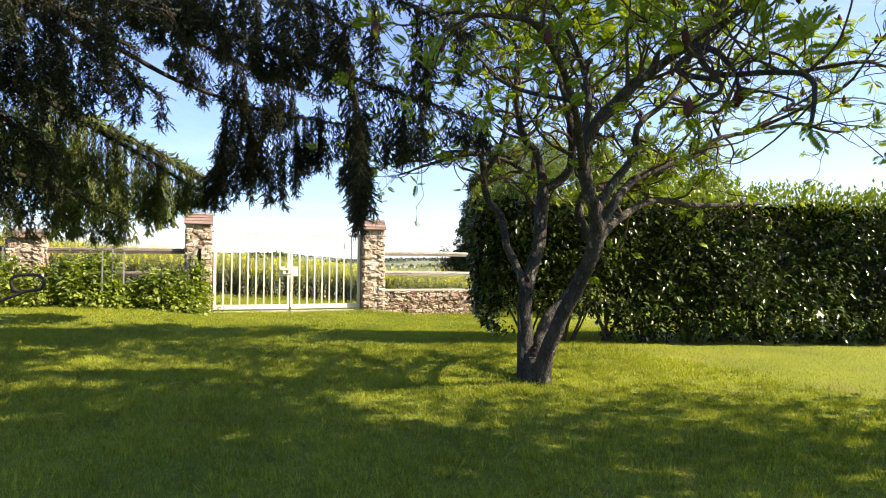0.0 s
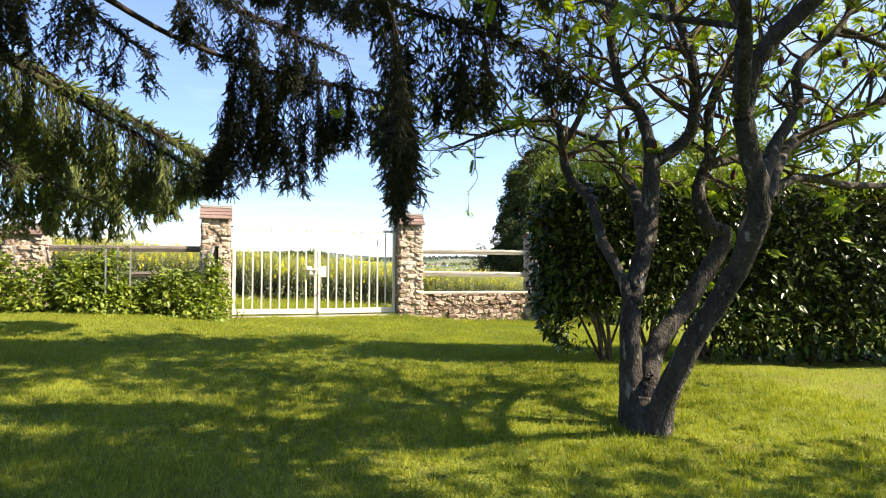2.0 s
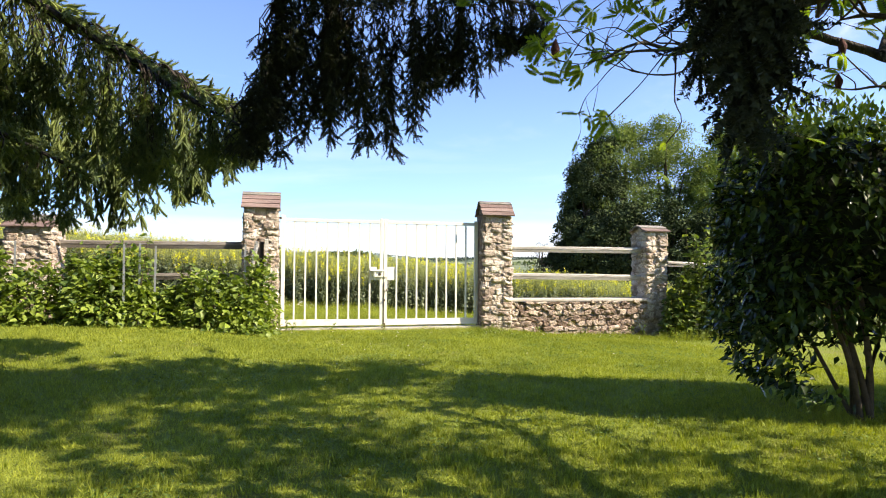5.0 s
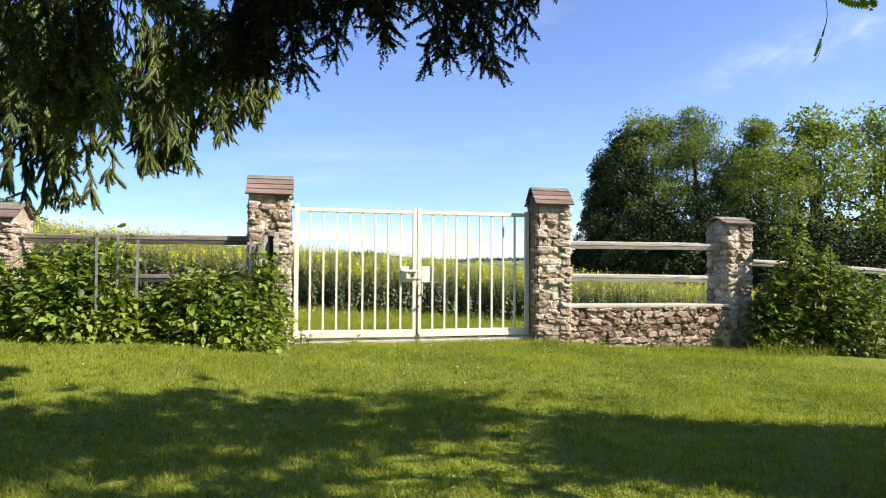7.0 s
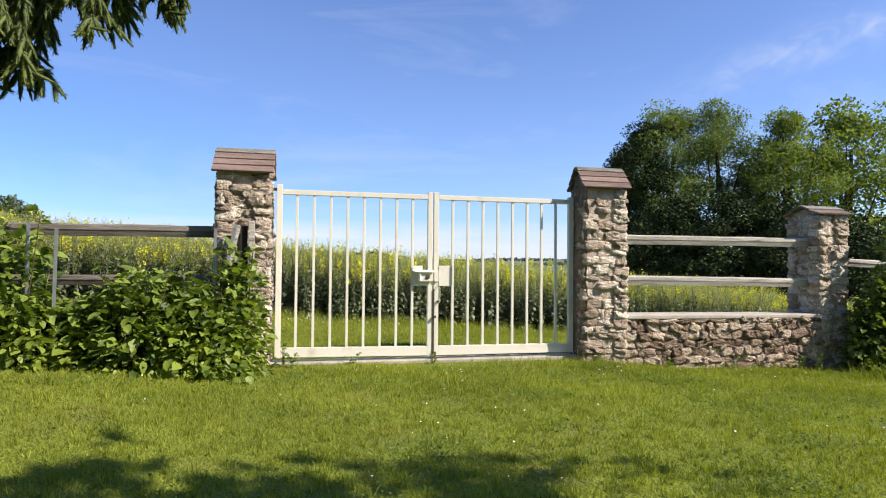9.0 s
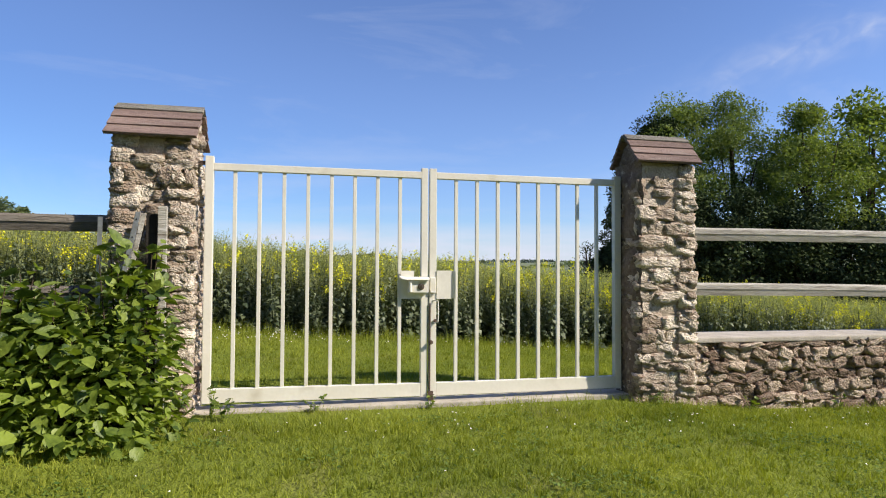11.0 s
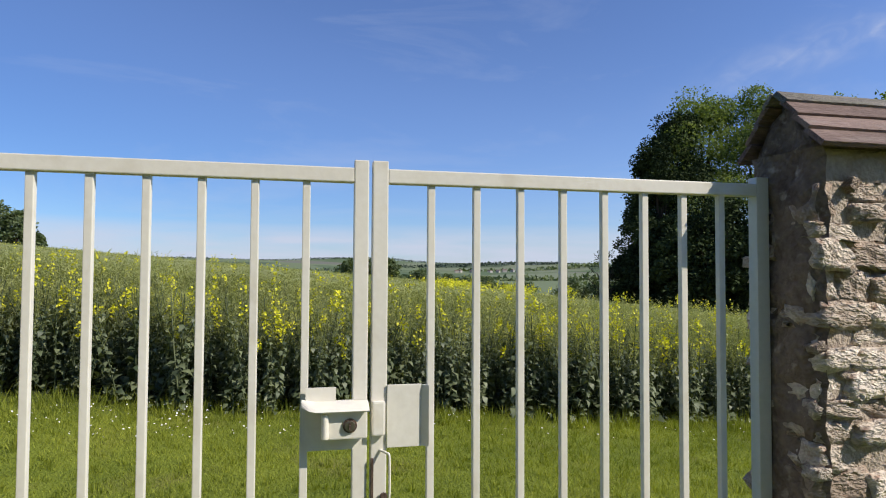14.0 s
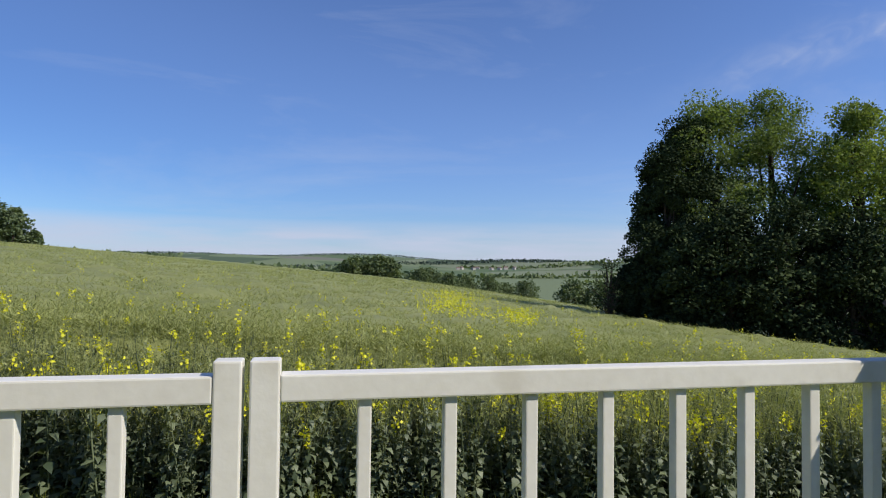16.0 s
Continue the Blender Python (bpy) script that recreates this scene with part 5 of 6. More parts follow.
# ---- spruce ----
def finger(seed, count=28, wide=0.038):
    """One needled shoot, one long: a thin spindle with needles all round."""
    g = np.random.default_rng(seed)
    t = np.linspace(0.0, 1.0, count)
    a = np.arange(count) * 2.4 + g.normal(0, 0.3, count)
    s = np.stack([np.cos(a), 0 * a, np.sin(a)], -1)
    base = np.stack([0 * t, t, -0.10 * t * t], -1)
    ln = 0.12 * g.uniform(0.75, 1.2, count)
    tip = base + (s * 0.80 + np.array([0, 0.7, 0])) * ln[:, None]
    w = np.stack([-np.sin(a), 0 * a, np.cos(a)], -1) * wide
    v = np.stack([base - w, base + w, tip], 1).reshape(-1, 3)
    f = np.arange(count * 3).reshape(-1, 3)
    sv = np.array([(-0.03, 0, 0), (0.03, 0, 0), (0, 0, 0.045), (0, 1.02, -0.1)])
    return joined([(v, f), (sv, np.array([(0, 1, 3), (1, 2, 3), (2, 0, 3)]))])


def full_finger(seed, count=44):
    """A full shoot, one long: a plump spindle closely set with short needles."""
    g = np.random.default_rng(seed)
    t = np.linspace(0.0, 1.0, count)
    a = np.arange(count) * 2.4 + g.normal(0, 0.3, count)
    s = np.stack([np.cos(a), 0 * a, np.sin(a)], -1)
    swell = 0.085 * np.sin(np.pi * np.clip(0.12 + 0.8 * t, 0, 1)) ** 0.6
    base = np.stack([0 * t, t, -0.06 * t * t], -1) + s * swell[:, None] * 0.7
    tip = base + (s * 0.75 + np.array([0, 0.75, 0])) * (0.15 * g.uniform(0.8, 1.15, count))[:, None]
    w = np.stack([-np.sin(a), 0 * a, np.cos(a)], -1) * 0.028
    v = np.stack([base - w, base + w, tip], 1).reshape(-1, 3)
    rings = []
    for u, r in ((0.0, 0.03), (0.25, 0.085), (0.7, 0.08), (1.06, 0.02)):
        for k in range(5):
            rings.append((r * math.cos(k * 1.2566), u, r * math.sin(k * 1.2566) - 0.06 * u * u))
    tri = []
    for j in range(3):
        for k in range(5):
            p, q = j * 5 + k, j * 5 + (k + 1) % 5
            tri += [(p, q, q + 5), (p, q + 5, p + 5)]
    return joined([(v, np.arange(count * 3).reshape(-1, 3)), (np.array(rings), np.array(tri))])


FINGERS = [finger(s) for s in range(4)]
FULL = [full_finger(s) for s in range(20, 23)]
COARSE = [finger(s, 13, 0.075) for s in range(4, 7)]


def bough(parent, line, floor, reach, seed, off, strands=80, span=(0.35, 1.0), thick=1.0, forms=FINGERS, full=False, needles=M_SHADENEEDLE):
    """One spruce bough: a limb, drooping side branches, long strands that hang from them down to floor(x), with needled shoots on the strands."""
    g = np.random.default_rng(seed)
    path = smooth_path(line, 8)
    wood = [tube_np(path, 8, 0.06, g)]
    lens = np.concatenate([[0], np.cumsum(np.linalg.norm(np.diff(path[:, :3], axis=0), axis=1))])
    total = lens[-1]
    P, A, S = [], [], []
    fx, fz = zip(*floor)
    tufts = [(span[0] + (span[1] - span[0]) * ((k + g.uniform(0, 1)) / (strands // 5)), reach * g.uniform(-1, 1), g.uniform(0.62, 1.0)) for k in range(strands // 5)]
    for k in range(int(strands * 1.15)):
        tu, to, tl = tufts[int(g.integers(0, len(tufts)))]
        u = float(np.clip(tu + g.normal(0, 0.05) / total, span[0], 1.0))
        p = np.array([np.interp(u * total, lens, path[:, i]) for i in range(3)])
        q = np.array([np.interp(min(u * total + 0.1, total), lens, path[:, i]) for i in range(3)])
        d = (q - p) if np.linalg.norm(q - p) > 1e-4 else path[-1, :3] - path[-3, :3]
        d /= np.linalg.norm(d)
        across = np.cross(d, [0, 0, 1.0])
        across /= np.linalg.norm(across)
        out = (to + g.normal(0, 0.045)) * (1 - (0.72 if full else 0.5) * u)
        dense = tl
        e = across * out + d * abs(out) * 0.6
        r = p + e + np.array([0, 0, -0.32 * abs(out)])
        if abs(out) > 0.05:
            wood.append(tube_np(smooth_path([(*p, 0.008), (*(p + e * 0.5 + np.array([0, 0, 0.02])), 0.006), (*r, 0.004)], 3), 4))
        low = np.interp(r[0], fx, fz)
        drop = (r[2] - low) * tl * (1 - 0.5 * g.random() ** 2.2)
        if drop < 0.12:
            drop = g.uniform(0.1, 0.2)
        n = max(3, int(drop / (0.065 if full else 0.048)))
        sway = g.normal(0, 0.07, 2)
        t = np.linspace(0, 1, n + 1)
        c = np.stack([r[0] + sway[0] * drop * t + 0.012 * g.normal(0, 1, n + 1), r[1] + sway[1] * drop * t + 0.012 * g.normal(0, 1, n + 1), r[2] - drop * t], -1)
        wood.append(tube_np(np.hstack([c, (0.0045 - 0.0025 * t)[:, None]]), 3))
        bare = g.uniform(0.05, 0.5) * (1 if drop > 0.4 else 0.2)
        for i in range(1, n + 1):
            few = 1 if t[i] < bare else 2
            if t[i] < bare and g.random() < 0.55:
                continue
            for _ in range(few + (i == n) * 2 + (t[i] > 0.7)):
                az = g.uniform(0, 6.3)
                o = np.array([math.cos(az), math.sin(az), 0]) * (g.uniform(0.1, 0.6) if full else g.uniform(0.35, 0.85))
                P.append(c[i]); A.append(o + np.array([0, 0, -g.uniform(0.5, 1.0)])); S.append(g.uniform(0.06, 0.125) * (1.1 if t[i] > 0.6 else 0.85))
                if g.random() < 0.30:
                    P.append(c[i] + A[-1] / np.linalg.norm(A[-1]) * S[-1] * 0.6)
                    A.append(A[-1] + g.normal(0, 0.5, 3)); S.append(S[-1] * 0.7)
        P.append(c[-1]); A.append(np.array([0.1 * g.normal(), 0.1 * g.normal(), -1.0])); S.append(g.uniform(0.09, 0.14))
    # shoots along the limb and its side branches, lying back over it
    m = int(total * (span[1] - span[0]) * (260 if full else 150))
    u = g.uniform(span[0], 1.0, m) * total
    c = np.stack([np.interp(u, lens, path[:, i]) for i in range(3)], -1) + g.normal(0, 0.03, (m, 3))
    P, A, S = np.vstack([np.array(P), c]), np.vstack([np.array(A), g.normal(0, 0.7, (m, 3)) + np.array([0.6, 0, -0.5])]), np.concatenate([np.array(S), g.uniform(0.08, 0.15, m)])
    which = g.integers(0, len(forms), len(P))
    pieces = []
    for i, (tv, tf) in enumerate(forms):
        sel = which == i
        sz = np.stack([S[sel]] * 3, -1) * thick if full else np.stack([S[sel] ** 0.5 * 0.46 * thick, S[sel] * thick ** 0.6, S[sel] ** 0.5 * 0.46 * thick], -1)
        pieces.append(scatter(tv, tf, P[sel], A[sel], g.uniform(0, 6.3, sel.sum()), sz))
    v, f = joined(pieces)
    wv, wf = joined(wood)
    br = part("bough", mesh_np("bough", wv - off, wf, M_SPRUCEBARK, True), M_SPRUCEBARK, parent)
    part("needle_spray", mesh_np("needle_spray", v - off, f, needles), needles, br, "hanging needle shoots, yellow-green at the tips" if full else "hanging blackish green needle shoots")["kind"] = "stuff"


def spruce():
    base = (-7.1, 1.4, -0.1)
    off = np.array(base, float)
    ob = thing("spruce_tree", "old spruce with long drooping dark green boughs over the lawn", "tree", base)
    v, f = tube_np(smooth_path([(-7.1, 1.4, -0.3, 0.34), (-7.1, 1.4, 1, 0.27), (-7.05, 1.45, 5, 0.22), (-7.0, 1.4, 10, 0.14), (-7.0, 1.4, 15, 0.03)], 5), 14, 0.04)
    part("trunk", mesh_np("trunk", v - off, f, M_BARK, True), M_BARK, ob)
    B = []
    # limb, lower edge of the curtain (x, z), reach, strands, stretch of the limb that bears strands
    B.append(([(-7.1, 1.32, 4.4, 0.06), (-4.6, 2.2, 3.4, 0.045), (-3.5, 2.55, 2.85, 0.034), (-2.76, 2.68, 2.44, 0.022), (-2.42, 2.62, 2.22, 0.014), (-2.1, 2.5, 2.03, 0.007)], ((-4.6, 2.0), (-3.4, 1.95), (-3.05, 1.75), (-2.9, 1.30), (-2.6, 1.30), (-2.4, 1.65), (-2.05, 1.95)), 0.42, 115, (0.45, 1.0)))
    B.append(([(-7.13, 1.31, 5.3, 0.06), (-4.5, 1.1, 4.2, 0.045), (-3.0, 1.35, 3.5, 0.034), (-2.24, 1.96, 3.31, 0.026), (-1.23, 2.12, 3.10, 0.018), (-0.38, 2.14, 3.04, 0.012), (0.14, 2.12, 2.98, 0.006)], ((-3.32, 3.45), (-2.30, 2.97), (-2.08, 2.23), (-1.92, 1.89), (-1.60, 1.80), (-1.23, 1.76), (-0.95, 1.87), (-0.67, 2.12), (-0.31, 2.46), (0.10, 2.81)), 0.34, 150, (0.745, 1.0)))
    B.append(([(-1.73, 2.03, 3.10, 0.02), (-1.79, 2.06, 2.67, 0.014), (-1.88, 2.16, 2.31, 0.01), (-2.09, 2.33, 2.10, 0.006)], ((-2.24, 1.92), (-1.92, 1.77), (-1.60, 1.75)), 0.12, 30, (0.3, 1.0)))
    B.append(([(-7.13, 1.30, 5.64, 0.06), (-4.94, 0.02, 4.5, 0.045), (-2.96, -0.6, 3.5, 0.032), (-1.7, -0.85, 3.0, 0.022), (-0.75, -0.93, 2.74, 0.016), (0.0, -0.96, 2.58, 0.010), (0.5, -1.0, 2.42, 0.005)], ((-2.5, 3.0), (-1.0, 2.65), (-0.75, 2.25), (-0.55, 1.75), (-0.36, 1.92), (0.0, 1.99), (0.35, 2.2), (0.5, 2.3)), 0.22, 108, (0.62, 1.0)))
    B.append(([(-0.80, -0.92, 2.76, 0.018), (-0.70, -0.94, 2.45, 0.014), (-0.66, -0.95, 2.1, 0.011), (-0.68, -0.94, 1.75, 0.007)], ((-1.1, 1.58), (-0.9, 1.42), (-0.7, 1.34), (-0.48, 1.40), (-0.3, 1.54)), 0.25, 60, (0.0, 1.0)))
    B.append(([(-7.09, 1.33, 3.95, 0.055), (-5.2, 2.3, 3.6, 0.042), (-4.0, 3.0, 3.22, 0.034), (-3.1, 3.65, 2.88, 0.026), (-2.5, 3.88, 2.62, 0.016), (-2.03, 4.02, 2.38, 0.007)], ((-4.2, 1.7), (-3.3, 1.08), (-3.0, 1.24), (-2.76, 1.42), (-2.6, 1.55), (-2.35, 1.73), (-2.1, 1.97), (-1.95, 2.15)), 0.48, 200, (0.5, 1.0)))
    B.append(([(-7.08, 1.34, 3.33, 0.055), (-5.55, 1.30, 2.66, 0.04), (-4.28, 1.61, 2.14, 0.03), (-3.41, 1.96, 1.80, 0.016), (-2.92, 2.13, 1.56, 0.008)], ((-5.0, 1.2), (-3.5, 1.22), (-2.9, 1.30)), 0.40, 60, (0.45, 1.0)))
    B.append(([(-7.09, 1.33, 3.53, 0.055), (-5.66, 0.44, 3.05, 0.04), (-4.41, -0.11, 2.67, 0.03), (-3.7, -0.08, 2.3, 0.018), (-3.3, 0.09, 2.0, 0.008)], ((-5.0, 1.0), (-3.9, 1.1), (-3.3, 1.4)), 0.5, 110, (0.45, 1.0)))
    B.append(([(-7.12, 1.31, 4.94, 0.055), (-5.33, 0.07, 4.05, 0.04), (-3.82, -0.93, 3.37, 0.03), (-2.9, -1.37, 3.04, 0.018), (-2.3, -1.6, 2.85, 0.008)], ((-4.5, 1.8), (-3.3, 2.0), (-2.8, 2.2), (-2.2, 2.5)), 0.55, 110, (0.42, 1.0)))
    B.append(([(-7.14, 1.30, 5.94, 0.06), (-4.95, 1.63, 4.99, 0.045), (-2.87, 1.86, 4.14, 0.03), (-1.43, 1.94, 3.6, 0.018), (-0.62, 1.86, 3.32, 0.008)], ((-4.0, 3.4), (-2.5, 3.2), (-1.8, 2.95), (-1.5, 2.6), (-0.6, 2.85)), 0.5, 110, (0.72, 1.0)))
    B.append(([(-7.12, 1.3, 5.2, 0.055), (-5.0, 1.5, 4.5, 0.04), (-3.9, 1.65, 3.9, 0.03), (-3.0, 1.75, 3.4, 0.02), (-2.52, 1.77, 3.05, 0.008)], ((-5.0, 2.4), (-3.9, 2.7), (-3.0, 2.75), (-2.6, 2.60), (-2.4, 2.62)), 0.26, 80, (0.55, 1.0)))
    B.append(([(-7.1, 1.3, 5.0, 0.055), (-5.2, 0.6, 4.2, 0.04), (-3.9, 0.0, 3.6, 0.03), (-3.1, -0.25, 3.2, 0.02), (-2.6, -0.3, 2.95, 0.008)], ((-5.0, 2.0), (-3.6, 2.1), (-3.0, 2.3), (-2.5, 2.6)), 0.5, 120, (0.4, 1.0)))
    B.append(([(-7.1, 1.3, 4.6, 0.055), (-5.4, -0.4, 3.9, 0.04), (-4.3, -1.5, 3.4, 0.03), (-3.5, -2.1, 3.0, 0.02), (-3.0, -2.4, 2.75, 0.008)], ((-5.0, 1.6), (-4.0, 1.7), (-3.4, 2.0), (-2.9, 2.4)), 0.5, 110, (0.4, 1.0)))
    B.append(([(-7.1, 1.3, 6.6, 0.055), (-4.6, 0.9, 5.2, 0.04), (-2.8, 0.3, 4.3, 0.03), (-1.7, -0.1, 3.9, 0.02), (-0.8, -0.3, 3.6, 0.008)], ((-4.0, 3.3), (-2.5, 3.0), (-1.5, 2.95), (-0.7, 3.1)), 0.5, 150, (0.5, 1.0)))
    B.append(([(-7.1, 1.3, 6.9, 0.055), (-4.4, 1.4, 5.5, 0.04), (-2.4, 1.2, 4.7, 0.03), (-1.2, 1.0, 4.2, 0.02), (-0.3, 0.8, 3.9, 0.008)], ((-4.0, 3.6), (-2.5, 3.4), (-1.5, 3.2), (-0.2, 3.3)), 0.5, 130, (0.5, 1.0)))
    B.append(([(-7.1, 1.3, 6.2, 0.055), (-4.9, 0.0, 5.2, 0.04), (-2.6, -0.9, 4.2, 0.03), (-1.0, -1.2, 3.6, 0.02), (0.3, -1.3, 3.15, 0.008)], ((-3.0, 3.2), (-1.5, 2.75), (-0.8, 2.5), (0.0, 2.4), (0.4, 2.5)), 0.34, 105, (0.55, 1.0)))
    # the unseen crown above, all round the trunk, widened to block sky light
    g = np.random.default_rng(59)
    wood, P, A, Sz = [], [], [], []
    for k in range(150):
        z = 2.2 + 14.0 * (k / 150)
        a = k * 2.4 + g.uniform(-0.3, 0.3)
        if z < 6.2 and math.cos(a) > -0.25:
            continue
        ln = 7.4 * (1 - z / 17.5) * g.uniform(0.75, 1.05)
        e = np.array([math.cos(a), math.sin(a), 0])
        o = np.array([-7.05, 1.4, z])
        line_ = smooth_path([(*o, 0.04), (*(o + e * ln * 0.5 + np.array([0, 0, -0.05 * ln])), 0.025), (*(o + e * ln + np.array([0, 0, -0.17 * ln])), 0.006)], 7)
        wood.append(tube_np(line_, 5))
        m = int(34 * ln)
        u = g.uniform(0.12, 1.0, m) ** 0.8 * (len(line_) - 1)
        c = np.stack([np.interp(u, np.arange(len(line_)), line_[:, i]) for i in range(3)], -1)
        side = np.cross(e, [0, 0, 1.0])
        P.append(c + side * g.normal(0, 0.22, (m, 1)) + np.array([0, 0, 1.0]) * g.uniform(-0.25, 0.02, (m, 1)))
        A.append(g.normal(0, 0.35, (m, 3)) + e * 0.25 + np.array([0, 0, -1.0]))
        Sz.append(g.uniform(0.35, 0.75, m))
    P, A, Sz = np.vstack(P), np.vstack(A), np.concatenate(Sz)
    v, f = scatter(*COARSE[0], P, A, g.uniform(0, 6.3, len(P)), np.stack([Sz ** 0.5 * 0.55, Sz, Sz ** 0.5 * 0.55], -1))
    wv, wf = joined(wood)
    crown = part("crown", mesh_np("crown", wv - off, wf, M_TWIG, True), M_TWIG, ob)
    part("needle_spray", mesh_np("needle_spray", v - off, f, M_SHADENEEDLE), M_SHADENEEDLE, crown)["kind"] = "stuff"
    for k, (line, floor, reach, strands, span) in enumerate(B):
        # boughs 0, 5 and 6 get the sunlit needle colour, the rest the shaded
        bough(ob, line, floor, reach, 60 + k, off, strands if k < 7 else int(strands * 0.62), span, needles=M_NEEDLE if k in (0, 5, 6) else M_SHADENEEDLE, forms=FULL if k == 5 else FINGERS if k < 7 else COARSE, thick=1.0, full=k == 5)


spruce()


# ---- oilseed rape ----
def rape_plant(seed):
    """Stalk and leaves; side shoots with pods; flowers at the tips. Three lists, for three materials."""
    g = np.random.default_rng(seed)
    stalk = [tube_np(smooth_path([(0, 0, 0, 0.009), (0.02 * g.normal(), 0.02 * g.normal(), 0.6, 0.007), (0.05 * g.normal(), 0.05 * g.normal(), 1.1, 0.004)], 2), 4)]
    P, A, S = [], [], []
    for k in range(54):
        a, z = k * 2.4 + g.uniform(-0.9, 0.9), 0.04 + 0.0165 * k
        P.append((0.01 * math.cos(a), 0.01 * math.sin(a), z)); A.append((math.cos(a), math.sin(a), g.uniform(-1.1, 0.7))); S.append(g.choice((0.045, 0.07, 0.10, 0.13)) * g.uniform(0.8, 1.2) * (1.1 - z * 0.5))
    lv, lf = scatter(DIAMOND_V * np.array([0.8, 1, 2.5]), DIAMOND_F, np.array(P), np.array(A), g.uniform(-0.5, 0.5, len(P)), np.array(S))
    tp = []
    Fp, Fa = [], []
    for k in range(9):
        a, z = k * 2.4 + g.uniform(-0.4, 0.4), 0.60 + 0.055 * k
        e = np.array([math.cos(a) * g.uniform(0.06, 0.16), math.sin(a) * g.uniform(0.06, 0.16), z + g.uniform(0.2, 0.38)])
        b = np.array([0.0, 0, z])
        tp.append((np.array([b - (0.003, 0, 0), b + (0.003, 0, 0), e]), np.array([(0, 1, 2)])))
        Fp.append(e)
        for _ in range(9):
            t = g.uniform(0.25, 0.95)
            o = b + (e - b) * t
            q = o + np.array([g.normal(0, 0.04), g.normal(0, 0.04), 0.03])
            w = np.array([g.normal(), g.normal(), 0]) * 0.0035
            tp.append((np.array([o - w, o + w, q]), np.array([(0, 1, 2)])))
    return joined(stalk), (lv, lf), joined(tp), np.array(Fp)


RAPE = [rape_plant(s) for s in range(6)]


def flower_bits(g, centres, n=7, size=0.016):
    c = np.repeat(centres, n, 0) + g.normal(0, 0.020, (len(centres) * n, 3)) * np.array([1, 1, 2.0]) + np.array([0, 0, -0.03])
    tv = np.array([(-0.5, -0.5, 0), (0.5, -0.5, 0.1), (0.5, 0.5, 0), (-0.5, 0.5, 0.1)], float)
    return scatter(tv, np.array([(0, 1, 2, 3)]), c, unit(len(c), g), g.uniform(0, 6.3, len(c)), size * g.uniform(0.7, 1.3, len(c)))


def crop_rows(count, area, g, edge=False):
    x0, x1, y0, y1 = area
    x, y = g.uniform(x0, x1, count), g.uniform(y0, y1, count)
    return np.stack([x, y, ground_z(x, y)], -1)


def near_crop():
    g = np.random.default_rng(71)
    front = crop_rows(1900, (-13, 15, 11.6, 12.6), g)
    front[:, 1] += 0.15 * np.sin(front[:, 0] * 1.7)
    front[:, 2] = ground_z(front[:, 0], front[:, 1])
    mid = crop_rows(5400, (-14, 15, 12.6, 16.4), g)
    P = np.vstack([front, mid])
    stalks, leaves, tops, fl = [], [], [], []
    which = g.integers(0, len(RAPE), len(P))
    for k, (st, lf, tp, fp) in enumerate(RAPE):
        sel = which == k
        p = P[sel]
        m = len(p)
        up = np.stack([g.normal(0, 0.13, m), g.normal(0, 0.13, m), np.ones(m)], -1)
        tw = g.uniform(0, 6.3, m)
        sz = g.uniform(0.66, 0.97, m) + 0.07 * np.clip((p[:, 1] - 12.4) / 1.5, 0, 1)
        sw = np.array([[1, 0, 0], [0, 0, 1], [0, 1, 0]], float)
        for lst, (tv, tf) in ((stalks, st), (leaves, lf), (tops, tp)):
            lst.append(scatter(tv @ sw, tf, p, up, tw, sz))
        some = g.random(m) < 0.55
        if some.any():
            fv, _ = scatter(fp @ sw, np.array([(0, 1, 2)]), p[some], up[some], tw[some], sz[some])
            fv = fv[g.random(len(fv)) < np.where(fv[:, 1] < 12.3, 0.11, 0.03)]
            fl.append(flower_bits(g, fv, 20, 0.018))
    ob = thing("rape_crop", "dense oilseed rape with grey-green leaves and scattered yellow flowers", "crop", (0, 12.5, 0), kind="stuff")
    o = np.array([0, 12.5, 0.0])
    for nm, lst, m_ in (("stalks", stalks, M_RAPE), ("leaves", leaves, M_RAPE), ("pods", tops, M_RAPETOP), ("flowers", fl, M_YELLOW)):
        v, f = joined(lst)
        part(nm, mesh_np(nm, v - o, f, m_), m_, ob)["kind"] = "stuff"


near_crop()


def EDGE(y):
    """Where the field ends to the right, before the trees and past them."""
    return np.where(y < 31, 14.2 + (31 - y) * 0.85, 14.2 + (y - 31) * 0.55)


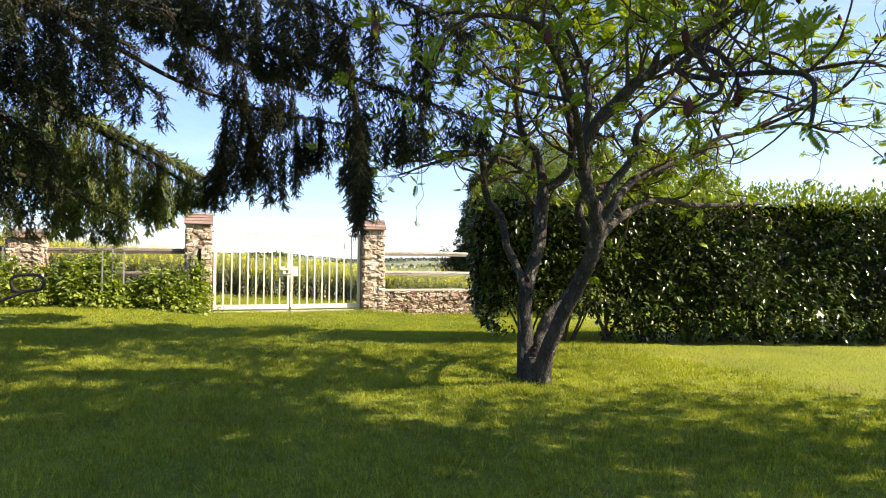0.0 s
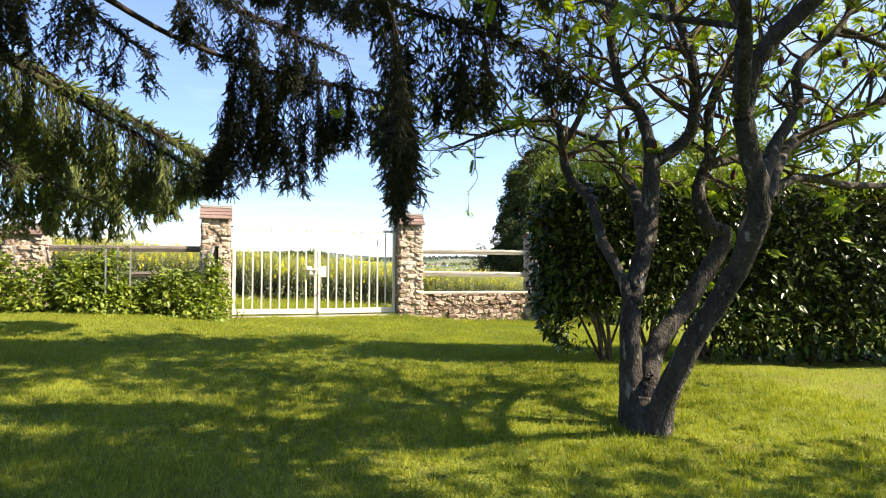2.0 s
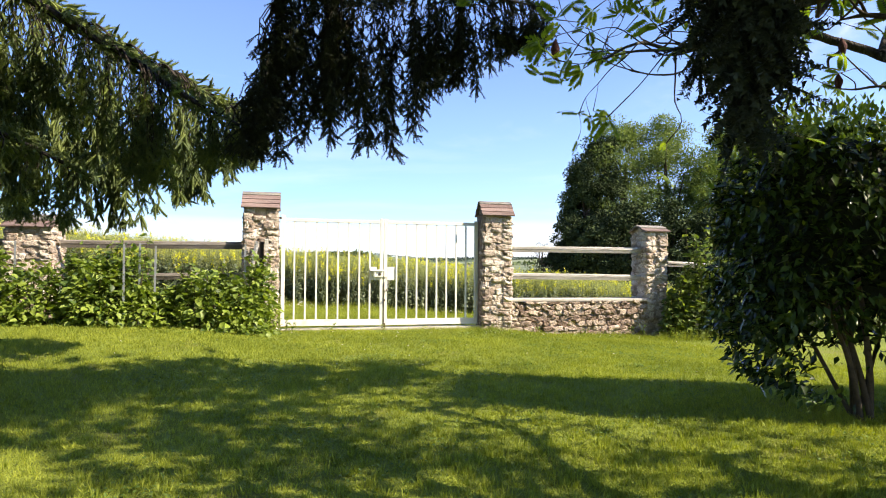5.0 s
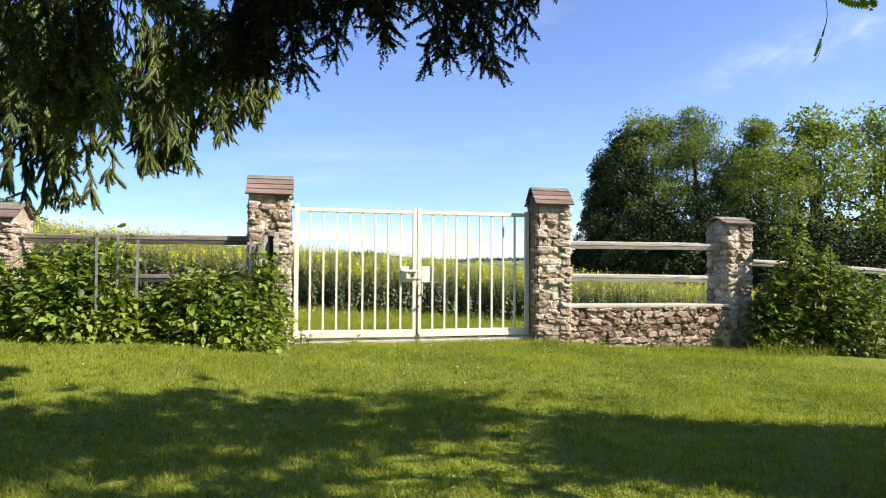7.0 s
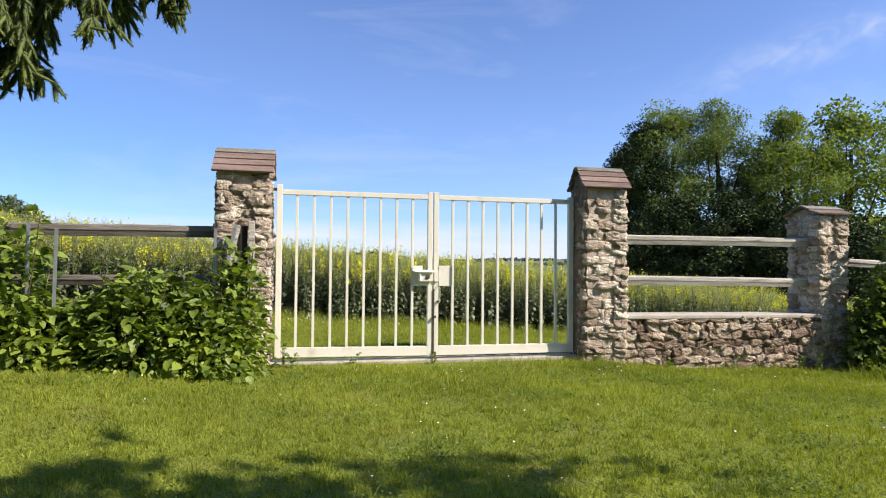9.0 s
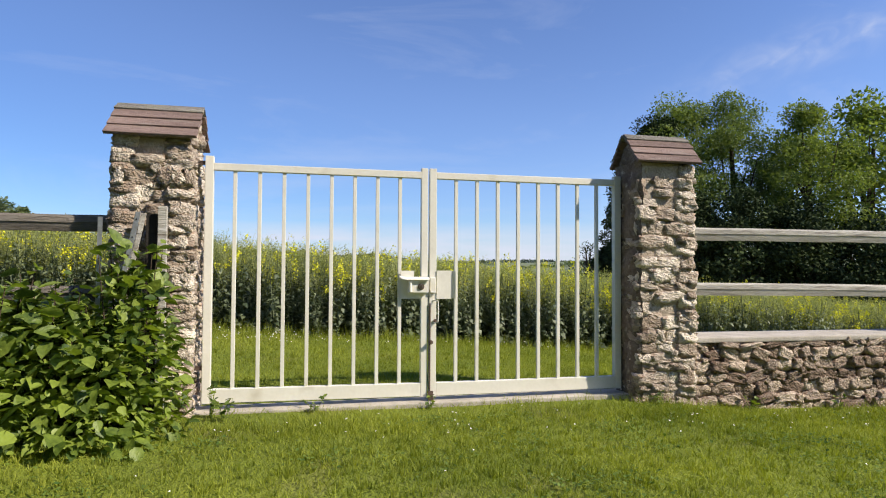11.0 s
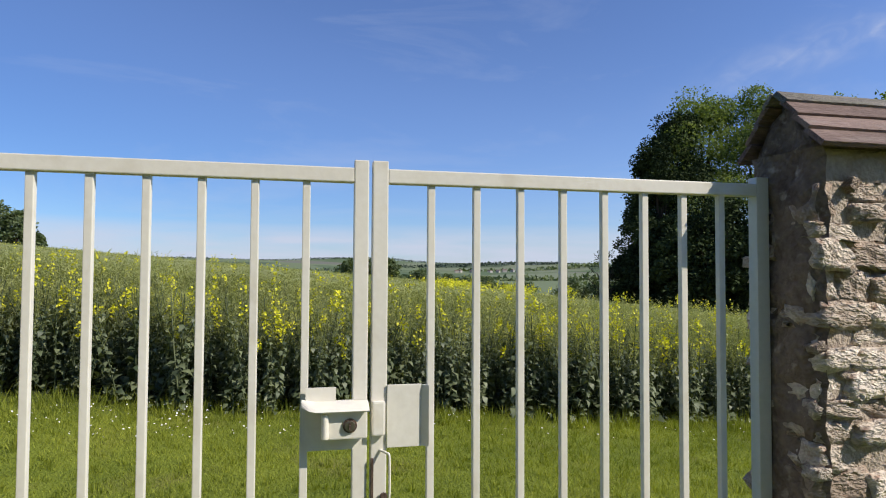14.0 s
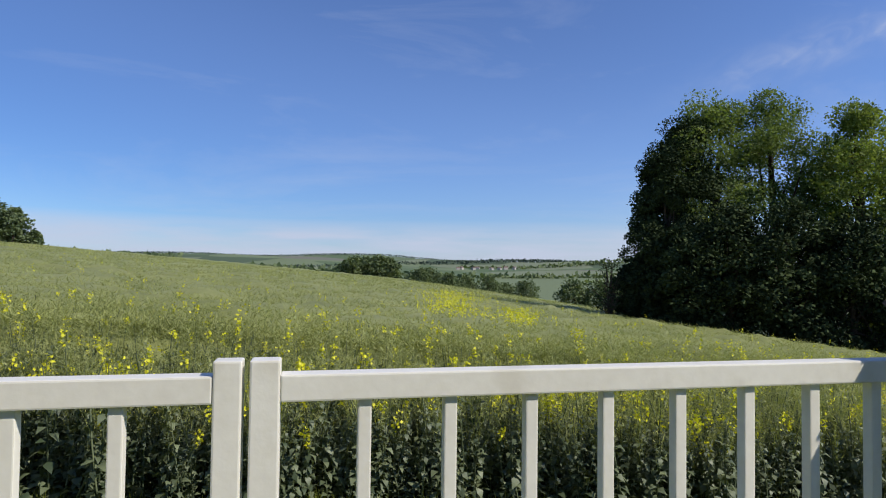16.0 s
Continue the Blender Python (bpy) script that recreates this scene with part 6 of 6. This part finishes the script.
def far_crop():
    """The crop's top further off: a rough sheet, thickets of pods on it, and yellow flowers here and there."""
    g = np.random.default_rng(72)
    xs = np.concatenate([-spread(0, 20, 125, 0.55)[:0:-1], spread(0, 20, 45, 0.55)])
    ys = 13.7 + spread(0, 20, 112, 0.55)
    x, y = np.meshgrid(xs, ys)
    edge = 11.2 + np.clip((y - 14) * 0.0, 0, 1)
    lump = 0.09 * np.sin(x * 2.1 + np.sin(y * 1.3)) * np.sin(y * 1.9 + x * 0.3) + g.normal(0, 0.05, x.shape)
    z = ground_z(x, y) + 1.05 + lump
    z -= 0.06 + 0.10 * np.clip((16.2 - y) / 2.0, 0, 1) + 0.35 * np.clip((14.4 - y) / 0.7, 0, 1)
    i = np.arange(len(ys) - 1)[:, None] * len(xs) + np.arange(len(xs) - 1)[None]
    keep = (x + 0.0 * y < EDGE(y))[:-1, :-1].ravel()
    F4 = np.stack([i, i + 1, i + 1 + len(xs), i + len(xs)], -1).reshape(-1, 4)[keep]
    ob = thing("rape_field", "wide grey-green oilseed rape field flecked with yellow", "field", (0, 40, 0), kind="stuff")
    o = np.array([0, 40, 0.0])
    part("canopy", mesh_np("canopy", np.stack([x, y, z], -1).reshape(-1, 3) - o, F4, M_RAPETOP), M_RAPETOP, ob)["kind"] = "stuff"
    tv = np.array([(-0.5, 0, 0), (0.5, 0, 0), (0, 1, 0)], float)
    n = 210000
    r = 14.2 + 80 * g.random(n) ** 2.5
    a = g.uniform(-0.95, 0.75, n)
    px, py = r * np.tan(a) * 0.9, r
    ok = (px < EDGE(py)) & (px > -70)
    px, py = px[ok], py[ok]
    P = np.stack([px, py, ground_z(px, py) + 0.90 + 0.16 * g.random(len(px))], -1)
    k = (0.5 + py / 26)
    v, f = scatter(tv, np.array([(0, 1, 2)]), P, np.stack([g.normal(0, 1.0, len(px)), g.normal(0, 1.0, len(px)), np.ones(len(px)) * 0.8], -1), g.uniform(0, 6.3, len(px)), np.stack([0.011 * k, g.uniform(0.06, 0.13, len(px)) * (0.7 + py / 30), np.ones(len(px))], -1))
    part("pods", mesh_np("pods", v - o, f, M_RAPETOP), M_RAPETOP, ob)["kind"] = "stuff"
    # flowers: thin all over, thick in two patches
    m = 300
    r = 14.0 + 50 * g.random(m) ** 2.4
    fx = r * np.tan(g.uniform(-0.85, 0.7, m)) * 0.9
    p1 = np.stack([fx, r], -1)
    d2, a2 = g.uniform(18, 36, 420), g.normal(0.226, 0.030, 420)
    p2 = np.stack([(d2 - 6.7) * np.tan(a2), d2], -1)
    d3, a3 = g.uniform(17.5, 21, 130), g.normal(0.335, 0.024, 130)
    p3 = np.stack([(d3 - 6.7) * np.tan(a3), d3], -1)
    q = np.vstack([p1, p2, p3])
    q = q[q[:, 0] < EDGE(q[:, 1])]
    c = np.stack([q[:, 0], q[:, 1], ground_z(q[:, 0], q[:, 1]) + 1.18 + 0.2 * g.random(len(q))], -1)
    v, f = flower_bits(g, c, 7, 0.022)
    part("flowers", mesh_np("flowers", v - o, f, M_YELLOW), M_YELLOW, ob)["kind"] = "stuff"


far_crop()


# ---- trees beyond the field ----
def tree(name, label, x, y, tall, wide, count, leaf, seed, low=0.0, material=None, group="trees beyond the field", bare=False):
    """A broadleaf tree: tapered trunk with limbs, a crown of leaf clumps with gaps."""
    g = np.random.default_rng(seed)
    material = material or M_TREE
    gz = float(ground_z(x, y))
    ob = thing(name, label, "tree", (x, y, gz), group=group)
    pieces = [tube_np(smooth_path([(0, 0, -0.3, 0.024 * tall), (0.1, 0, tall * 0.3, 0.018 * tall), (0.2 * g.normal(), 0.2 * g.normal(), tall * 0.75, 0.006 * tall)], 4), 8, 0.05, g)]
    clumps = []
    for k in range(84):
        t = g.uniform(low, 1.0)
        rad = wide * (0.35 + 0.75 * math.sin(math.pi * min(1, 0.12 + 0.82 * t))) * g.uniform(0.35, 1.0)
        a = g.uniform(0, 6.3)
        c = np.array([rad * math.cos(a), rad * math.sin(a), tall * (0.14 + 0.80 * t)])
        if t > 0.85:
            c[:2] *= 0.6
        clumps.append((c, g.uniform(0.22, 0.44) * wide))
        if k < (60 if bare else 14):
            z0 = tall * g.uniform(0.15, 0.55)
            m_ = np.array([c[0] * 0.5, c[1] * 0.5, (z0 + c[2]) / 2 + 0.1])
            pieces.append(tube_np(smooth_path([(0.05, 0, z0, 0.008 * tall), (*m_, 0.005 * tall), (*c, 0.0015 * tall)], 4), 6))
    v, f = joined(pieces)
    part("trunk", mesh_np("trunk", v, f, M_TWIG, True), M_TWIG, ob)
    P, A = [], []
    per = count // len(clumps)
    for c, r in clumps:
        u = unit(per, g)
        rr = r * (0.55 + 0.5 * g.random(per)[:, None] ** 0.7)
        P.append(c + u * rr * np.array([1, 1, 0.75]))
        A.append(u * 0.5 + g.normal(0, 0.8, (per, 3)) + np.array([0, 0, 0.1]))
    P, A = np.vstack(P), np.vstack(A)
    P += g.normal(0, 0.028 * wide, P.shape)
    P[:, 2] = np.maximum(P[:, 2], 0.1 + 0.3 * g.random(len(P)))
    v, f = scatter(DIAMOND_V, DIAMOND_F, P, A, g.uniform(-1, 1, len(P)), leaf * g.uniform(0.6, 1.3, len(P)))
    part("crown", mesh_np("crown", v, f, material), material, ob)
    return ob


# first two trees wear the dark leaf: their unlit flank is in the colour
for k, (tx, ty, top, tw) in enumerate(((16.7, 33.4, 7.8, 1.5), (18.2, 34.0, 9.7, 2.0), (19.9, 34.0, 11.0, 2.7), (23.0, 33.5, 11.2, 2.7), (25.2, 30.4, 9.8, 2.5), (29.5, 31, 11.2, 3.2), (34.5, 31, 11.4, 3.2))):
    tree("field_tree", "tall dense dark green broadleaf tree at the field's edge", tx, ty, top + 0.35 - float(ground_z(tx, ty)), tw, 46000 if k < 5 else 14000, 0.13 if k < 5 else 0.24, 80 + k, material=M_PALETREE if k >= 4 else M_TREE if k > 1 else M_SHADELEAF)
# dark-leaved shrubs added where deep shade lies under the canopy
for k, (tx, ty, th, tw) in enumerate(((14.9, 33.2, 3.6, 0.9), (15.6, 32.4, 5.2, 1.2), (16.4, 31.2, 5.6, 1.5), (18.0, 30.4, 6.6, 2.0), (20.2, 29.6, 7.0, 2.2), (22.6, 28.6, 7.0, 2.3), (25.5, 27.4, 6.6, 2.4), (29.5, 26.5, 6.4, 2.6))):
    tree("edge_shrub", "dark shrub that stands in for shade under tall trees", tx, ty, th, tw, 15000, 0.17, 100 + k, group="thicket at the field's edge", material=M_SHADELEAF)
tree("edge_shrub", "half-bare twiggy shrub at the end of a thicket", 13.6, 33.0, 3.8, 0.85, 1900, 0.09, 110, group="thicket at the field's edge", material=M_SHADELEAF, bare=True)
for k, (tx, ty, th, tw) in enumerate(((-42.0, 104, 6.0, 2.0), (-44.6, 104, 7.0, 2.4), (-39.6, 105, 2.8, 0.9), (-48.5, 104, 7.2, 2.6))):
    tree("hill_tree", "far tree on the hill's crest", tx, ty, th, tw, 2200, 0.5, 120 + k, group="trees on the hill", material=M_FARTREE)
for k, (tx, ty, th, tw) in enumerate(((7.6, 131, 4.0, 2.4), (10.4, 132, 4.4, 2.4), (13.2, 131, 5.0, 2.6), (15.2, 131, 4.8, 2.2))):
    tree("field_bush", "round green clump of trees at the field's end", tx, ty, th, tw, 2600, 0.6, 130 + k, group="clump at the field's end", material=M_FARTREE)
for k in range(9):
    tx = 25 + k * 3.2
    tree("hedgerow_tree", "low green hedgerow tree beyond the field", tx, 150 + 4 * math.sin(k * 2.1), 4.6 + 1.0 * math.sin(k * 1.7), 2.6, 1800, 0.5, 140 + k, group="far hedgerow", material=M_FARTREE)
for k, (tx, ty, th, tw) in enumerate(((33.0, 80, 4.4, 2.0), (36.0, 79, 4.8, 2.2), (39.0, 78, 5.2, 2.2))):
    tree("hedgerow_tree", "light green bush beyond the field's corner", tx, ty, th, tw, 1800, 0.4, 160 + k, group="far hedgerow", material=M_FARTREE)


# two unseen trees, added only to cast shade on the lawn
tree("shade_tree", "unseen slender tree added to shade the lawn", 6.2, -6.3, 6.4, 1.6, 2800, 0.14, 191, group="garden trees", low=0.3)
tree("shade_tree", "unseen broadleaf tree added to shade the lawn behind the path", 3.0, -7.9, 9.0, 2.7, 24000, 0.16, 190, group="garden trees", low=0.25)


def far_wood(cx, cy, long, deep, tall, count, seed, material=M_FARTREE):
    """A distant belt of woodland: many small clumps."""
    g = np.random.default_rng(seed)
    x, y = cx + long * g.uniform(-0.5, 0.5, count), cy + deep * g.uniform(-0.5, 0.5, count)
    h = tall * g.uniform(0.3, 1.0, count)
    zz = ground_z(x, y) + far_height(x, y)
    P = np.stack([x, y, zz + h * 0.6], -1)
    v, f = scatter(BROAD_V, LEAF_F, P, unit(count, g), g.uniform(0, 6, count), tall * g.uniform(0.6, 1.2, count))
    ob = new("far_wood", mesh_np("far_wood", v, f, material))
    tagged(ob, "distant dark belt of woodland on the hills", "woodland", kind="stuff")


def far_height(x, y):
    k = np.clip((np.hypot(x, y) - 300) / 1500, 0, 1)
    return k * (14 * np.sin(x / 410 + 1.3) * np.cos(y / 530) + 9 * np.sin(x / 170 + y / 260))


far_wood(-250, 1500, 420, 120, 8, 1200, 171, M_RIDGEWOOD)
far_wood(0, 1000, 200, 60, 11, 400, 172)
far_wood(800, 2400, 1300, 160, 9, 2200, 173, M_RIDGEWOOD)
far_wood(60, 700, 160, 20, 8, 260, 174)
far_wood(330, 900, 320, 24, 8, 420, 175)
far_wood(420, 620, 260, 14, 6, 300, 176)
far_wood(900, 1900, 900, 60, 12, 800, 177)
far_wood(-900, 2200, 900, 200, 18, 900, 178)
far_wood(700, 3200, 3400, 160, 7, 5000, 179, M_RIDGEWOOD)
far_wood(-200, 1700, 700, 120, 5, 1500, 180, M_RIDGEWOOD)


def far_house(x, y, turn, s):
    z = float(ground_z(x, y) + far_height(x, y))
    ob = thing("far_house", "distant pale village house with a tiled roof", "house", (x, y, z), group="far village")
    ob.rotation_euler = (0, 0, turn)
    part("walls", box(-6 * s, -4 * s, -2, 6 * s, 4 * s, 4.5 * s), M_HOUSE, ob)
    bm = bmesh.new()
    vs = [bm.verts.new((a * 6.4 * s, b * 4.5 * s, c * s)) for a in (-1, 1) for b, c in ((-1, 4.5), (1, 4.5), (0, 8))]
    for a in ((0, 1, 2), (3, 5, 4), (0, 3, 4, 1), (1, 4, 5, 2), (2, 5, 3, 0)):
        bm.faces.new([vs[i] for i in a])
    part("roof", bm, M_ROOF, ob)


for k in range(9):
    far_house(330 + k * 17 + 6 * math.sin(k * 5), 1380 + 30 * math.sin(k * 2.7), k * 0.9, 0.75 + 0.15 * math.sin(k))


# ---- small things ----
def daisies():
    g = np.random.default_rng(91)
    x = np.concatenate([g.uniform(-1.8, 4.2, 90), g.normal(-0.7, 0.4, 12), g.uniform(-4, 5, 45), np.where(g.random(240) < 0.45, g.normal(-1.6, 0.5, 240), g.uniform(-4, 5, 240))])
    y = np.concatenate([g.uniform(6.9, 7.7, 90), g.normal(5.2, 0.4, 12), g.uniform(3.2, 7.2, 45), g.uniform(10.7, 11.65, 240)])
    P = np.stack([x, y, ground_z(x, y) + 0.035 + 0.03 * (y > 9)], -1)
    a = np.arange(8) * 2 * np.pi / 8
    tv = np.vstack([[0, 0.12, 0], np.stack([0.5 * np.cos(a), 0 * a, 0.5 * np.sin(a)], -1)])
    tf = np.array([(0, 1 + k, 1 + (k + 1) % 8) for k in range(8)])
    v, f = scatter(tv, tf, P, np.stack([g.normal(0, 0.3, len(x)), g.normal(-0.2, 0.3, len(x)), np.ones(len(x))], -1), g.uniform(0, 6, len(x)), g.uniform(0.008, 0.014, len(x)) * np.where(y > 9, 1.15, 1.0))
    tagged(new("daisies", mesh_np("daisies", v, f, M_DAISY)), "small white daisies scattered in the lawn", "flower", kind="stuff")


daisies()


def weed(x, y, tall, leaves, seed):
    """A small wild plant: thin stems with leaves along them."""
    g = np.random.default_rng(seed)
    base = np.array([x, y, float(ground_z(x, y))])
    ob = thing("weed", "small green weed at the foot of the gate and wall", "weed", base, group="weeds along the fence")
    stems, P, A = [], [], []
    for _ in range(4):
        tip = np.array([g.normal(0, 0.06), g.normal(0, 0.05), tall * g.uniform(0.6, 1.0)])
        line = smooth_path([(0, 0, -0.02, 0.003), (*(tip * 0.5 + g.normal(0, 0.012, 3)), 0.0025), (*tip, 0.0015)], 4)
        stems.append(tube_np(line, 5))
        for k in g.integers(2, len(line), leaves):
            P.append(line[k, :3]); A.append(np.array([g.normal(), g.normal(), g.uniform(-0.2, 0.6)]))
    v, f = joined(stems)
    part("stem", mesh_np("stem", v, f, M_BUSH, True), M_BUSH, ob)
    v, f = scatter(ROUND_V, ROUND_F, np.array(P), np.array(A), g.uniform(-0.6, 0.6, len(P)), g.uniform(0.025, 0.05, len(P)))
    part("foliage", mesh_np("foliage", v, f, M_BUSH), M_BUSH, ob)


for k, (wx, wy, wh, wl_) in enumerate(((-1.0, 7.86, 0.10, 5), (-0.17, 7.86, 0.09, 4), (-1.72, 7.80, 0.22, 8), (-1.62, 7.68, 0.16, 7), (1.72, 7.70, 0.10, 5), (2.5, 7.68, 0.12, 5), (3.4, 7.68, 0.11, 5), (4.3, 7.66, 0.20, 8), (4.5, 7.6, 0.24, 8))):
    weed(wx, wy, wh, wl_, 300 + k)

tool = thing("garden_cart", "black loop handle of a garden cart beside the spruce", "cart", (-4.5, 0.6, -0.1))
o = np.array([-4.5, 0.6, -0.1])
loop = [(-3.77, 0.75, 0.75, 0.016), (-3.78, 0.75, 0.85, 0.016), (-3.71, 0.74, 0.89, 0.016), (-3.56, 0.71, 0.89, 0.016), (-3.49, 0.69, 0.84, 0.016), (-3.51, 0.69, 0.76, 0.016), (-3.57, 0.71, 0.74, 0.016), (-3.71, 0.75, 0.73, 0.016), (-3.77, 0.75, 0.75, 0.016)]
v, f = tube_np(smooth_path(loop, 5), 10)
part("loop_handle", mesh_np("loop_handle", v - o, f, M_RUBBER, True), M_RUBBER, tool)
v, f = tube_np(smooth_path([(-3.65, 0.73, 0.73, 0.015), (-3.95, 0.74, 0.58, 0.017), (-4.46, 0.69, 0.12, 0.017), (-4.70, 0.67, -0.24, 0.017)], 5), 8)
part("shaft", mesh_np("shaft", v - o, f, M_RUBBER, True), M_RUBBER, tool)
